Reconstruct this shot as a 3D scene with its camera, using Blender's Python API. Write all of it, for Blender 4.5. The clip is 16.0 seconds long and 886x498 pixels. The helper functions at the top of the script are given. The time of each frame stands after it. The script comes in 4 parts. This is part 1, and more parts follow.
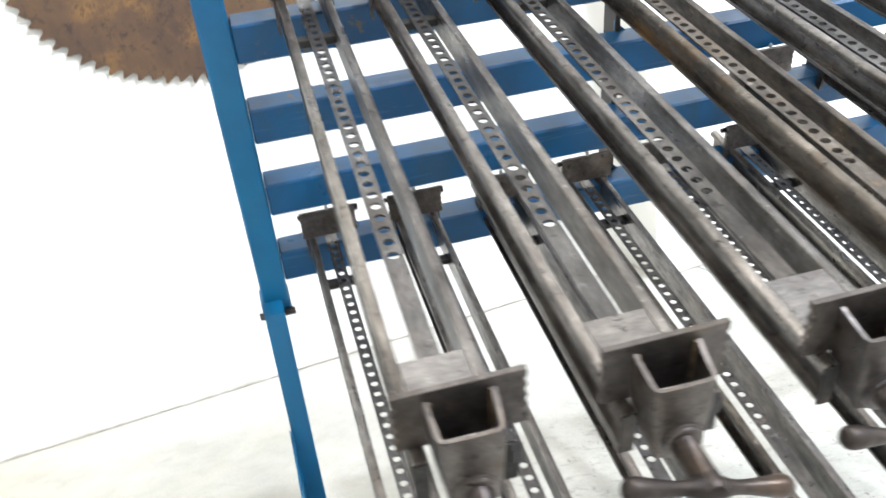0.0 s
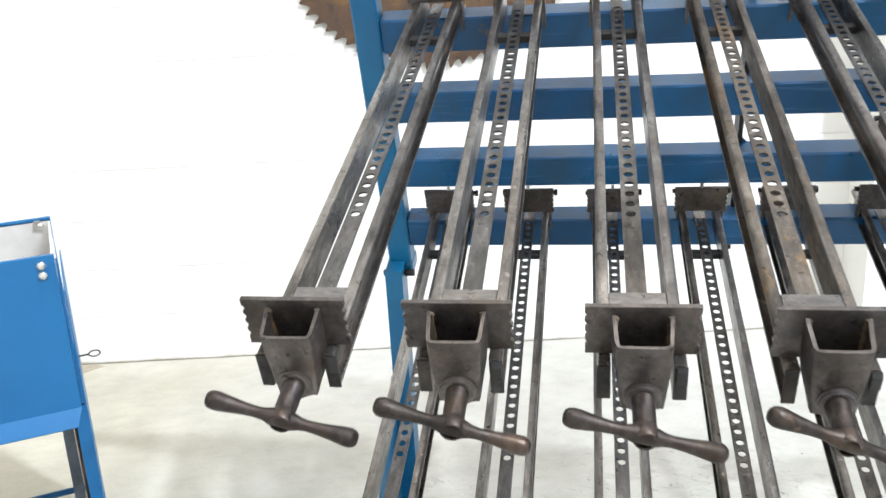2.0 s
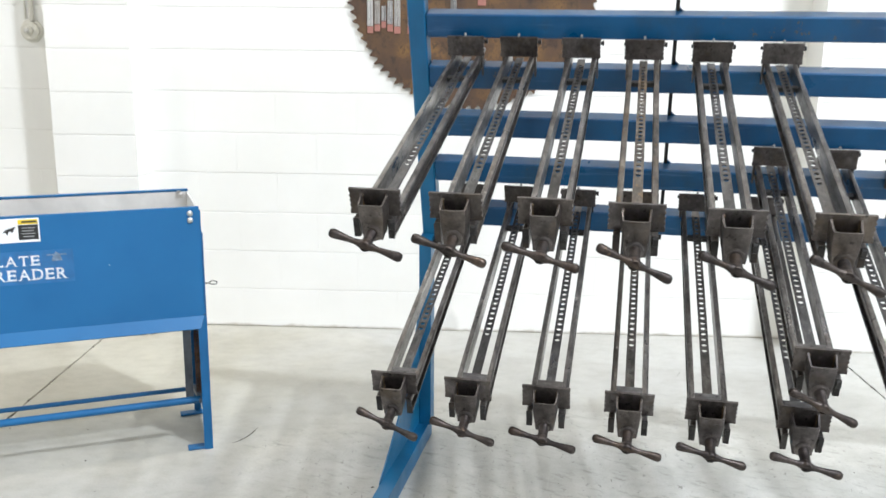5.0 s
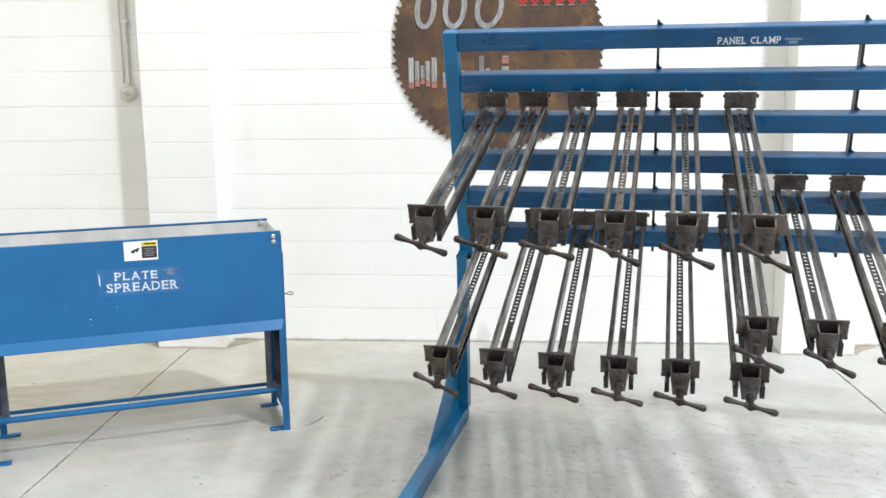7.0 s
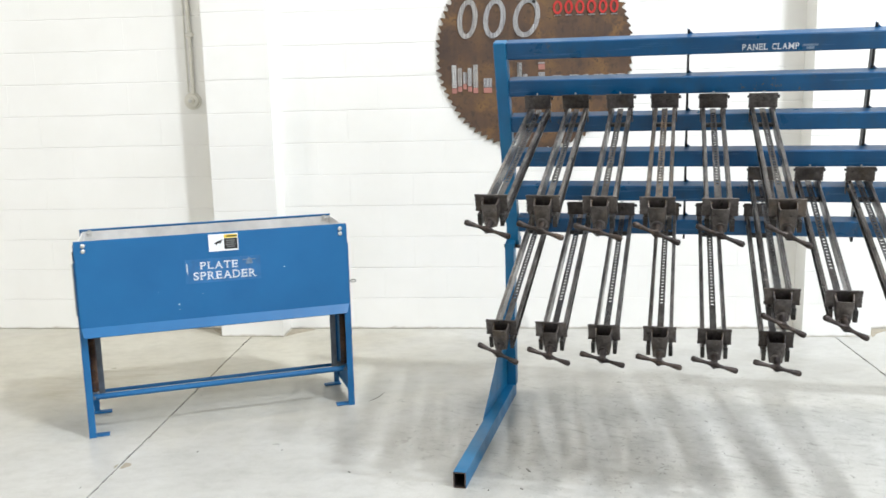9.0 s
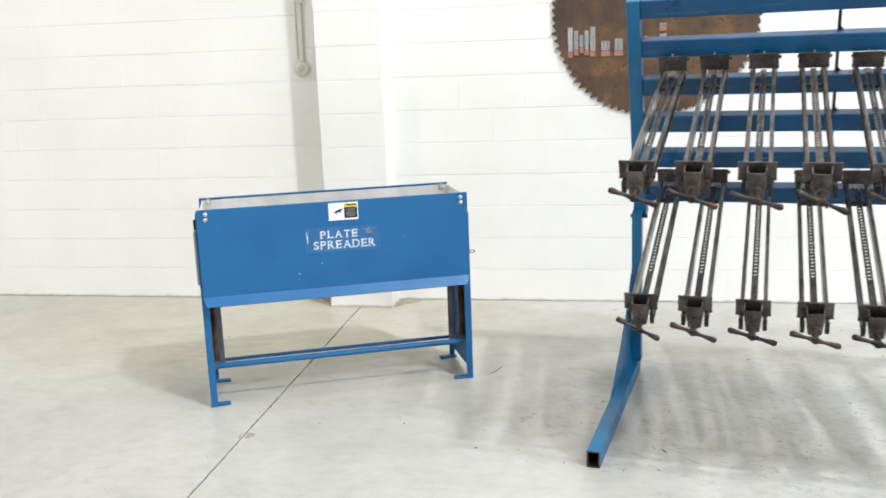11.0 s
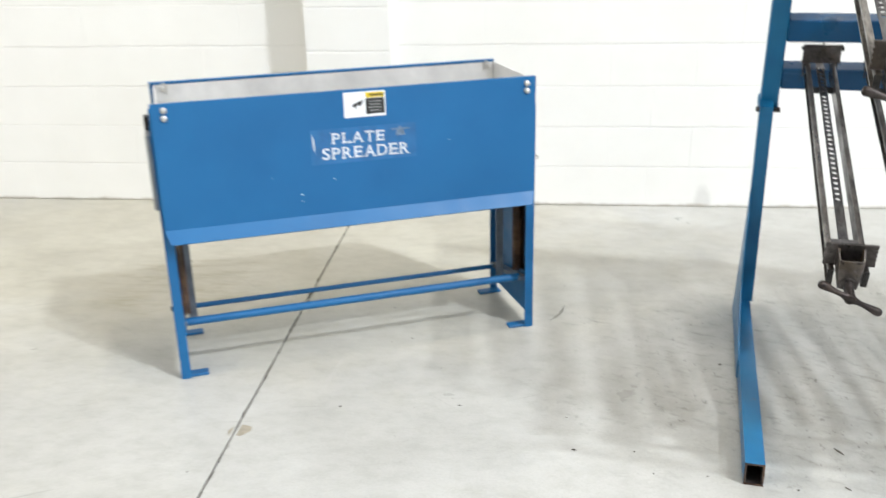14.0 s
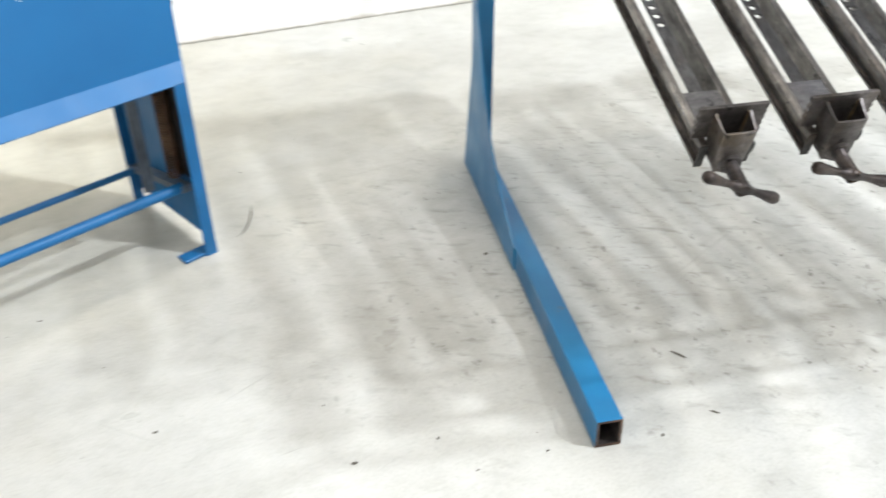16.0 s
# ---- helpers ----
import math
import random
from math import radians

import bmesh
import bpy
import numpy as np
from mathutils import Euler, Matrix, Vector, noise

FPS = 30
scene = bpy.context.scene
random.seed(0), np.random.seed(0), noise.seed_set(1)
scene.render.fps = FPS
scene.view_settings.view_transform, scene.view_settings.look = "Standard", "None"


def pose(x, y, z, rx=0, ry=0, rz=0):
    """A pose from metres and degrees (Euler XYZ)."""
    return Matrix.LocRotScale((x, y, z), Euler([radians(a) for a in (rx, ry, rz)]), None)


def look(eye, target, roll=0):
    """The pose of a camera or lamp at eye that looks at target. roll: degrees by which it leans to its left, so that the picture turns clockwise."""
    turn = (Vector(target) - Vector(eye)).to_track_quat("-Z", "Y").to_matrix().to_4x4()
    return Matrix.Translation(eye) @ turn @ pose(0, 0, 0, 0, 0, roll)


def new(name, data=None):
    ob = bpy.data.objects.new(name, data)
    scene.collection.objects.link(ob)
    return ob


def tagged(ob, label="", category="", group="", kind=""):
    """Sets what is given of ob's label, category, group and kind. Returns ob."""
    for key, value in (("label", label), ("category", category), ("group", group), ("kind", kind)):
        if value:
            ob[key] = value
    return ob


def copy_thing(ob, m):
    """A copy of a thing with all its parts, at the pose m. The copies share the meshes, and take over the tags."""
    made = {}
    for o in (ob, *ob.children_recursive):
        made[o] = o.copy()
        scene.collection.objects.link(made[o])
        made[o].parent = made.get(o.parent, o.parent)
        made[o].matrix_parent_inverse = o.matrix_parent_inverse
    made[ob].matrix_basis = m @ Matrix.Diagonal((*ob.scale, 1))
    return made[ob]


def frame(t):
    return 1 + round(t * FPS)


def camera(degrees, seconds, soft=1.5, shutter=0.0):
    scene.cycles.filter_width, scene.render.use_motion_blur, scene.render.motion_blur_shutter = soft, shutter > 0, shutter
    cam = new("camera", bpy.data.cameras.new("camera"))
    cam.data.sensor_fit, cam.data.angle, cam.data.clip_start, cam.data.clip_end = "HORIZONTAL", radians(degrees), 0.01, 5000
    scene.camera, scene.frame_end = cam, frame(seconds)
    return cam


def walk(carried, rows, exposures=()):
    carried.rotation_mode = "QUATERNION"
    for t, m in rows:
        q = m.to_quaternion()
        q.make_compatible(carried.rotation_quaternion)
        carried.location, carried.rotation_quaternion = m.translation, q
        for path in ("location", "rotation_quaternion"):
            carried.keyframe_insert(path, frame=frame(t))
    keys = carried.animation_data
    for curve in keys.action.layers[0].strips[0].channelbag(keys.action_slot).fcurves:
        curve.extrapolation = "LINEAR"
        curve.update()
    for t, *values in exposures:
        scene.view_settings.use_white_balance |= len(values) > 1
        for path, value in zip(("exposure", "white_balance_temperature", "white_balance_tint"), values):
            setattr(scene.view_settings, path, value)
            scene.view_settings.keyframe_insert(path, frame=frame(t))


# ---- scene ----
cam = camera(51.7, 16.0, 1.5, 0.55)
PATH = [
    (0, (1.768, -3.208, 1.542), (2.41, -1.439, 0.867), -8.8),
    (0.5, (1.929, -3.249, 1.524), (2.478, -1.463, 0.81), -6.5),
    (1, (2.036, -3.272, 1.521), (2.456, -1.439, 0.839), -6.1),
    (1.5, (2.1, -3.363, 1.523), (2.234, -1.473, 0.884), -4.2),
    (2, (2.161, -3.521, 1.529), (2.164, -1.613, 0.929), -3.0),
    (2.5, (2.163, -3.645, 1.529), (2.176, -1.728, 0.961), -2.3),
    (3, (2.117, -3.848, 1.516), (2.103, -1.925, 0.968), -0.7),
    (3.5, (2.092, -4.036, 1.525), (2.062, -2.098, 1.033), -0.0),
    (4, (2.129, -4.181, 1.528), (2.097, -2.243, 1.037), -0.9),
    (4.5, (2.199, -4.39, 1.512), (2.101, -2.461, 0.992), 0.0),
    (5, (2.219, -4.56, 1.523), (2.148, -2.615, 1.06), 0.7),
    (5.2, (2.199, -4.634, 1.514), (2.116, -2.684, 1.079), 0.7),
    (7.5, (2.247, -5.471, 1.565), (2.095, -3.508, 1.214), -0.9),
    (8, (2.231, -5.568, 1.562), (2.068, -3.603, 1.227), -1.2),
    (10.3, (1.972, -5.914, 1.574), (1.733, -3.966, 1.19), -1.1),
    (10.5, (1.978, -5.831, 1.548), (1.687, -3.889, 1.166), -1.6),
    (11, (1.889, -5.652, 1.542), (1.541, -3.726, 1.131), -2.1),
    (11.5, (1.828, -5.536, 1.535), (1.464, -3.625, 1.071), -1.3),
    (12, (1.699, -5.405, 1.512), (1.374, -3.492, 1.027), -0.4),
    (12.5, (1.509, -5.228, 1.511), (1.249, -3.312, 0.998), -2.2),
    (13, (1.399, -5.031, 1.484), (1.143, -3.132, 0.911), -1.3),
    (13.5, (1.317, -4.738, 1.476), (1.011, -2.861, 0.856), -2.5),
    (14, (1.263, -4.509, 1.457), (1.062, -2.648, 0.751), -1.2),
    (14.5, (1.156, -4.214, 1.407), (1.149, -2.388, 0.591), -2.6),
    (15, (1.098, -3.961, 1.366), (1.247, -2.198, 0.433), -2.6),
    (15.5, (1.11, -3.658, 1.33), (1.442, -1.989, 0.278), -3.8),
    (16, (1.13, -3.442, 1.312), (1.701, -1.896, 0.179), -1.0),
]
walk(cam, [(t, look(eye, target, roll)) for t, eye, target, roll in PATH], [(0, 0.40, 6110, 14), (1, 0.42, 6130, 14), (1.5, 0.33, 6130, 14), (2.5, 0.12, 6100, 14), (4, -0.10, 6100, 14), (5, -0.13, 6130, 14), (8, -0.22, 6180, 14), (11, -0.22, 6240, 14), (13, -0.20, 6240, 14), (14.5, -0.02, 6220, 14), (16, 0.18, 6220, 14)])

# ---- world and lamps: a white warehouse, unseen ceiling lamps and added fill ----
world = bpy.data.worlds.new("world")
scene.world = world
world.use_nodes = True
world.node_tree.nodes["Background"].inputs[0].default_value = (0.9, 0.95, 1.0, 1)
world.node_tree.nodes["Background"].inputs[1].default_value = 0.02


def ceiling_lamp(x, y, watts, color=(0.985, 0.99, 1.0), long=0.45, wide=0.30, turn=80.0, z=10.0):
    lamp = bpy.data.lights.new("high_bay_light", "AREA")
    lamp.shape, lamp.size, lamp.size_y, lamp.energy, lamp.color = "RECTANGLE", long, wide, watts, color
    ob = new("high_bay_light", lamp)
    ob.matrix_world = pose(x, y, z, 0, 0, turn)
    return ob


COOL, WARM, CREAM_LIGHT = (0.92, 0.97, 1.0), (1.0, 0.93, 0.80), (1.0, 0.955, 0.87)
ceiling_lamp(10.1, -8.7, 1330, COOL)
ceiling_lamp(7.3, -5.9, 1230, COOL, 0.40, 0.60)
ceiling_lamp(2.9, -1.8, 270, WARM, 0.9, 0.7)
# Unseen fill lamp on the left, added to lift the pilaster's shadow.
ceiling_lamp(-7.0, -8.5, 600, CREAM_LIGHT, 1.6, 1.2)
# Weaker unseen fill lamps, added further out in the hall.
for x, y, watts in ((2.0, -9.5, 40), (5.2, -13.0, 90), (-5.0, -13.0, 130)):
    ceiling_lamp(x, y, watts, CREAM_LIGHT, 0.8, 0.6)


# ---- materials ----
def node_mat(name):
    m = bpy.data.materials.new(name)
    m.use_nodes = True
    nt = m.node_tree
    return m, nt, nt.nodes["Principled BSDF"]


def nd(nt, kind, **values):
    n = nt.nodes.new(kind)
    for k, v in values.items():
        n.inputs[k.replace("_", " ")].default_value = v
    return n


def tex_noise(nt, vec, scale, detail=4.0, rough=0.55):
    n = nd(nt, "ShaderNodeTexNoise", Scale=scale, Detail=detail, Roughness=rough)
    nt.links.new(vec, n.inputs["Vector"])
    return n.outputs["Fac"]


def ramp(nt, fac, stops):
    r = nt.nodes.new("ShaderNodeValToRGB")
    el = r.color_ramp.elements
    while len(el) < len(stops):
        el.new(0.5)
    for e, (p, c) in zip(el, stops):
        e.position = p
        e.color = (*c, 1) if len(c) == 3 else c
    nt.links.new(fac, r.inputs["Fac"])
    return r.outputs["Color"]


def mixc(nt, fac, a, b, mode="MIX"):
    n = nt.nodes.new("ShaderNodeMix")
    n.data_type, n.blend_type = "RGBA", mode
    for sock, v in ((n.inputs[0], fac), (n.inputs[6], a), (n.inputs[7], b)):
        if hasattr(v, "is_output"):
            nt.links.new(v, sock)
        else:
            sock.default_value = v if not isinstance(v, tuple) else (*v, 1)
    return n.outputs[2]


def bump(nt, bsdf, fac, strength, dist=0.002):
    b = nd(nt, "ShaderNodeBump", Strength=strength, Distance=dist)
    nt.links.new(fac, b.inputs["Height"])
    nt.links.new(b.outputs["Normal"], bsdf.inputs["Normal"])


def local_vec(nt, scale=(1, 1, 1), shift=True):
    """Object coordinates, moved by the object's own random number so that copies differ."""
    tc = nt.nodes.new("ShaderNodeTexCoord")
    mp = nt.nodes.new("ShaderNodeMapping")
    mp.inputs["Scale"].default_value = scale
    nt.links.new(tc.outputs["Object"], mp.inputs["Vector"])
    if not shift:
        return mp.outputs["Vector"]
    info = nt.nodes.new("ShaderNodeObjectInfo")
    mul = nt.nodes.new("ShaderNodeMath")
    mul.operation = "MULTIPLY"
    mul.inputs[1].default_value = 37.0
    nt.links.new(info.outputs["Random"], mul.inputs[0])
    add = nt.nodes.new("ShaderNodeVectorMath")
    nt.links.new(mp.outputs["Vector"], add.inputs[0])
    nt.links.new(mul.outputs[0], add.inputs[1])
    return add.outputs[0]


def world_vec(nt, scale=(1, 1, 1)):
    g = nt.nodes.new("ShaderNodeNewGeometry")
    mp = nt.nodes.new("ShaderNodeMapping")
    mp.inputs["Scale"].default_value = scale
    nt.links.new(g.outputs["Position"], mp.inputs["Vector"])
    return mp.outputs["Vector"]


def paint(name, dark, light, rough=0.38, wear=0.68, wear_col=(0.09, 0.075, 0.06), grain=60, smudge=0.0):
    m, nt, b = node_mat(name)
    v = local_vec(nt)
    col = ramp(nt, tex_noise(nt, v, 3.5, 5), [(0.3, dark), (0.7, light)])
    chips = ramp(nt, tex_noise(nt, local_vec(nt, (1, 1, 1)), 28, 6, 0.7), [(wear, (0, 0, 0)), (wear + 0.03, (1, 1, 1))])
    area = ramp(nt, tex_noise(nt, v, 2.2, 3), [(0.55, (0, 0, 0)), (0.62, (1, 1, 1))])
    col = mixc(nt, mixc(nt, 1.0, chips, area, "MULTIPLY"), col, wear_col)
    if smudge:
        dirt = ramp(nt, tex_noise(nt, local_vec(nt, (1, 1, 0.6)), 9, 7, 0.7), [(0.50, (0, 0, 0)), (0.68, (0.8 * smudge,) * 3)])
        col = mixc(nt, dirt, col, (0.018, 0.055, 0.10))
        rub = ramp(nt, tex_noise(nt, local_vec(nt, (0.05, 1, 1)), 62, 6, 0.7), [(0.58, (0, 0, 0)), (0.68, (0.5 * smudge,) * 3)])
        col = mixc(nt, rub, col, (0.09, 0.19, 0.34))
    b.inputs["Specular IOR Level"].default_value = 0.38
    nt.links.new(col, b.inputs["Base Color"])
    nt.links.new(ramp(nt, tex_noise(nt, v, 9, 4), [(0.3, (rough - 0.08,) * 3), (0.7, (rough + 0.1,) * 3)]), b.inputs["Roughness"])
    bump(nt, b, tex_noise(nt, v, grain, 3), 0.06, 0.001)
    return m


def edge_mask(nt, radius, lo=0.02, hi=0.22):
    """White along worn corners: where a rounded normal leaves the flat one."""
    bev = nt.nodes.new("ShaderNodeBevel")
    bev.samples = 4
    bev.inputs["Radius"].default_value = radius
    g = nt.nodes.new("ShaderNodeNewGeometry")
    dot = nt.nodes.new("ShaderNodeVectorMath")
    dot.operation = "DOT_PRODUCT"
    nt.links.new(bev.outputs[0], dot.inputs[0])
    nt.links.new(g.outputs["Normal"], dot.inputs[1])
    inv = nt.nodes.new("ShaderNodeMath")
    inv.operation = "SUBTRACT"
    inv.inputs[0].default_value = 1.0
    nt.links.new(dot.outputs["Value"], inv.inputs[1])
    return ramp(nt, inv.outputs[0], [(lo, (0, 0, 0)), (hi, (1, 1, 1))])


def steel(name, dark, light, rust=(0.15, 0.085, 0.045), rust_at=0.66, metal=0.8, rough=0.38, along=(1, 0.3, 1), scuff=0.0, stain=0.5, worn=0.0, rough_grain=0.55):
    """Handled raw steel: cloudy mill scale, grain drawn along the bar, brown stains, rust blooms, pale scuffs and pits."""
    m, nt, b = node_mat(name)
    v = local_vec(nt, along)
    w = local_vec(nt)
    fine = tex_noise(nt, v, 70, 6, 0.7)
    cloud = tex_noise(nt, v, 13, 9, 0.72)
    col = ramp(nt, cloud, [(0.36, dark), (0.5, tuple(0.5 * (a + c) for a, c in zip(dark, light))), (0.62, light)])
    col = mixc(nt, rough_grain, col, mixc(nt, 1.0, col, ramp(nt, fine, [(0.36, (0.3,) * 3), (0.5, (0.9,) * 3), (0.66, (1.9,) * 3)]), "MULTIPLY"))
    brown = ramp(nt, tex_noise(nt, w, 11, 7, 0.7), [(0.52, (0, 0, 0)), (0.66, (stain,) * 3)])
    col = mixc(nt, brown, col, tuple(0.4 * d + 0.4 * r for d, r in zip(light, rust)))
    spots = ramp(nt, tex_noise(nt, v, 16, 9, 0.75), [(rust_at, (0, 0, 0)), (rust_at + 0.06, (0.9, 0.9, 0.9))])
    col = mixc(nt, spots, col, rust)
    info = nt.nodes.new("ShaderNodeObjectInfo")
    col = mixc(nt, 0.85, col, mixc(nt, 1.0, col, ramp(nt, info.outputs["Random"], [(0.0, (0.66, 0.64, 0.62)), (0.35, (1.1, 1.1, 1.12)), (0.6, (0.85, 0.85, 0.88)), (0.8, (1.0, 0.94, 0.87)), (1.0, (1.25, 1.25, 1.25))]), "MULTIPLY"))
    if scuff:
        pale = ramp(nt, tex_noise(nt, w, 42, 8, 0.78), [(0.59, (0, 0, 0)), (0.68, (scuff, scuff, scuff))])
        col = mixc(nt, pale, col, tuple(min(0.7, 2.4 * c) for c in light))
        pits = ramp(nt, tex_noise(nt, w, 55, 7, 0.78), [(0.585, (0, 0, 0)), (0.64, (0.92, 0.92, 0.92))])
        col = mixc(nt, pits, col, tuple(0.3 * c for c in dark))
    if worn:
        rub = mixc(nt, 1.0, edge_mask(nt, 0.0016), ramp(nt, tex_noise(nt, w, 30, 6, 0.7), [(0.40, (0.1,) * 3), (0.58, (worn,) * 3)]), "MULTIPLY")
        col = mixc(nt, rub, col, tuple(min(0.7, 2.6 * c) for c in light))
    nt.links.new(col, b.inputs["Base Color"])
    nt.links.new(mixc(nt, spots, (metal,) * 3, (0.1,) * 3), b.inputs["Metallic"])
    nt.links.new(ramp(nt, cloud, [(0.35, (rough + 0.2,) * 3), (0.65, (rough - 0.1,) * 3)]), b.inputs["Roughness"])
    bump(nt, b, mixc(nt, 0.5, fine, cloud), 0.45, 0.0015)
    return m


def plain(name, col, rough=0.5, metal=0.0, vary=0.12, scale=25):
    m, nt, b = node_mat(name)
    v = local_vec(nt)
    lo = tuple(c * (1 - vary) for c in col)
    hi = tuple(min(1, c * (1 + vary)) for c in col)
    nt.links.new(ramp(nt, tex_noise(nt, v, scale, 4), [(0.3, lo), (0.7, hi)]), b.inputs["Base Color"])
    b.inputs["Roughness"].default_value, b.inputs["Metallic"].default_value = rough, metal
    bump(nt, b, tex_noise(nt, v, scale * 4, 3), 0.05, 0.001)
    return m


BLUE = paint("blue_machine_paint", (0.007, 0.103, 0.264), (0.010, 0.124, 0.305), 0.46)
# One rack paint in two tones: shade on the rails, light on the posts.
RAIL_BLUE_SHADED = paint("shaded_rail_blue_paint", (0.0022, 0.047, 0.130), (0.0038, 0.088, 0.222), 0.34, 0.60, smudge=0.8)
POST_BLUE_LIT = paint("lit_post_blue_paint", (0.005, 0.092, 0.212), (0.008, 0.152, 0.322), 0.36, 0.62)
STEEL = steel("clamp_bar_steel", (0.047, 0.0425, 0.039), (0.235, 0.218, 0.200), rust_at=0.665, metal=0.90, rough=0.33, scuff=0.45, stain=0.40, worn=0.6, rough_grain=0.36)
OLD_STEEL = steel("rust_stained_steel", (0.028, 0.024, 0.020), (0.150, 0.130, 0.108), rust=(0.165, 0.096, 0.032), rust_at=0.565, metal=0.5, rough=0.52, scuff=0.6, stain=0.85)
TIE_STEEL = steel("tie_plate_steel", (0.085, 0.083, 0.084), (0.190, 0.184, 0.183), rust_at=0.69, metal=0.9, rough=0.36, along=(0.5, 1, 1), scuff=0.25, stain=0.35, worn=0.4, rough_grain=0.3)
STRAP = steel("strap_steel", (0.046, 0.044, 0.043), (0.150, 0.145, 0.141), rust_at=0.68, metal=0.93, rough=0.32, scuff=0.4, stain=0.3, rough_grain=0.40)
CAST = steel("dark_jaw_steel", (0.056, 0.050, 0.0478), (0.132, 0.120, 0.114), rust=(0.15, 0.10, 0.04), rust_at=0.68, metal=0.82, rough=0.40, along=(1, 1, 1), scuff=0.22, stain=0.55, worn=0.30, rough_grain=0.28)
BROWN = steel("worn_brown_iron", (0.020, 0.0165, 0.015), (0.060, 0.049, 0.044), rust=(0.17, 0.10, 0.045), rust_at=0.63, metal=0.65, rough=0.42, along=(1, 1, 1), stain=0.5)
WELD = steel("rusty_weld", (0.05, 0.036, 0.022), (0.16, 0.12, 0.065), rust=(0.17, 0.10, 0.035), rust_at=0.58, metal=0.3, rough=0.5, along=(1, 1, 1), stain=0.6)
BLACK = plain("black_iron", (0.022, 0.021, 0.02), 0.5, 0.3)
# Near-black that puts shade into the channel ends and behind the springs.
OILY_SHADE = steel("oily_shade_black", (0.008, 0.0075, 0.007), (0.040, 0.037, 0.034), rust_at=0.66, metal=0.4, rough=0.55, along=(1, 1, 1), scuff=0.3, stain=0.5, worn=0.5)
BRIGHT = plain("bright_zinc", (0.62, 0.61, 0.58), 0.3, 0.9, 0.15)
LINING = plain("brushed_hopper_lining", (0.74, 0.735, 0.72), 0.33, 0.60, 0.16, 7)
BLUE_GREY = plain("rubbed_blue_grey_steel", (0.125, 0.150, 0.185), 0.38, 0.25, 0.25)
GREY = plain("grey_sheet_metal", (0.30, 0.31, 0.31), 0.45, 0.3)
RUSTY = steel("rusty_spring_steel", (0.035, 0.018, 0.011), (0.098, 0.048, 0.026), rust_at=0.5, metal=0.2, rough=0.6, along=(1, 1, 1))
WHITE_INK = plain("white_ink", (0.78, 0.80, 0.82), 0.5, 0, 0.06)
FADED_INK = plain("faded_decal_ink", (0.60, 0.64, 0.68), 0.5, 0, 0.22, 60)
EMBLEM = plain("blue_grey_emblem_ink", (0.13, 0.19, 0.27), 0.5, 0, 0.3, 60)
CREAM = plain("cream_enamel", (0.70, 0.68, 0.60), 0.4, 0, 0.05)
BLACK_INK = plain("black_ink", (0.012, 0.012, 0.012), 0.5)
YELLOW = plain("yellow_ink", (0.72, 0.52, 0.02), 0.5)
RED = plain("red_enamel", (0.45, 0.025, 0.02), 0.35)
PINK = plain("faded_pink_enamel", (0.36, 0.16, 0.13), 0.4)
SILVER = steel("striped_sign_metal", (0.20, 0.20, 0.20), (0.62, 0.62, 0.62), rust_at=0.9, metal=0.8, rough=0.3, along=(14, 1, 0.2))
DECAL = plain("clear_decal_film", (0.016, 0.122, 0.305), 0.36, 0, 0.18, 22)


def rust_plate():
    m, nt, b = node_mat("rusted_saw_plate")
    v = world_vec(nt)
    col = ramp(nt, tex_noise(nt, v, 2.4, 7, 0.65), [(0.32, (0.052, 0.033, 0.026)), (0.5, (0.088, 0.052, 0.034)), (0.66, (0.150, 0.085, 0.040))])
    run = ramp(nt, tex_noise(nt, world_vec(nt, (5, 1, 0.7)), 3.0, 6, 0.65), [(0.44, (0, 0, 0)), (0.66, (0.5, 0.5, 0.5))])
    col = mixc(nt, run, col, (0.135, 0.078, 0.034))
    gold = ramp(nt, tex_noise(nt, v, 6.5, 8, 0.74), [(0.52, (0, 0, 0)), (0.62, (0.9, 0.9, 0.9))])
    col = mixc(nt, gold, col, (0.225, 0.122, 0.042))
    spots = ramp(nt, tex_noise(nt, v, 26, 8, 0.78), [(0.53, (0, 0, 0)), (0.60, (0.85, 0.85, 0.85))])
    col = mixc(nt, spots, col, (0.046, 0.030, 0.024))
    nt.links.new(col, b.inputs["Base Color"])
    b.inputs["Roughness"].default_value, b.inputs["Metallic"].default_value = 0.58, 0.25
    bump(nt, b, tex_noise(nt, v, 70, 4), 0.3, 0.001)
    return m


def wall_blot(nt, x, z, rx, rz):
    """A patch on the wall with a ragged outline."""
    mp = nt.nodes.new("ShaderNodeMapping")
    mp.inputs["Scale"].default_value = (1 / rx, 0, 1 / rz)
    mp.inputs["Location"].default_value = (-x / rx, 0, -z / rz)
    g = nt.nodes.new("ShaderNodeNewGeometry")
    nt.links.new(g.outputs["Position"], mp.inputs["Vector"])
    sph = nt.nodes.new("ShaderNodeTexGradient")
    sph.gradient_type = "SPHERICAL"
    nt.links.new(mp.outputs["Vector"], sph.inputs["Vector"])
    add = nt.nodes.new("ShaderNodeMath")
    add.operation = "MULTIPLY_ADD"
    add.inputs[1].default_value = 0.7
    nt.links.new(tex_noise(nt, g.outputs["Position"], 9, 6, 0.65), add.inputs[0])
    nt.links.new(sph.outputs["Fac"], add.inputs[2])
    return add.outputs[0]


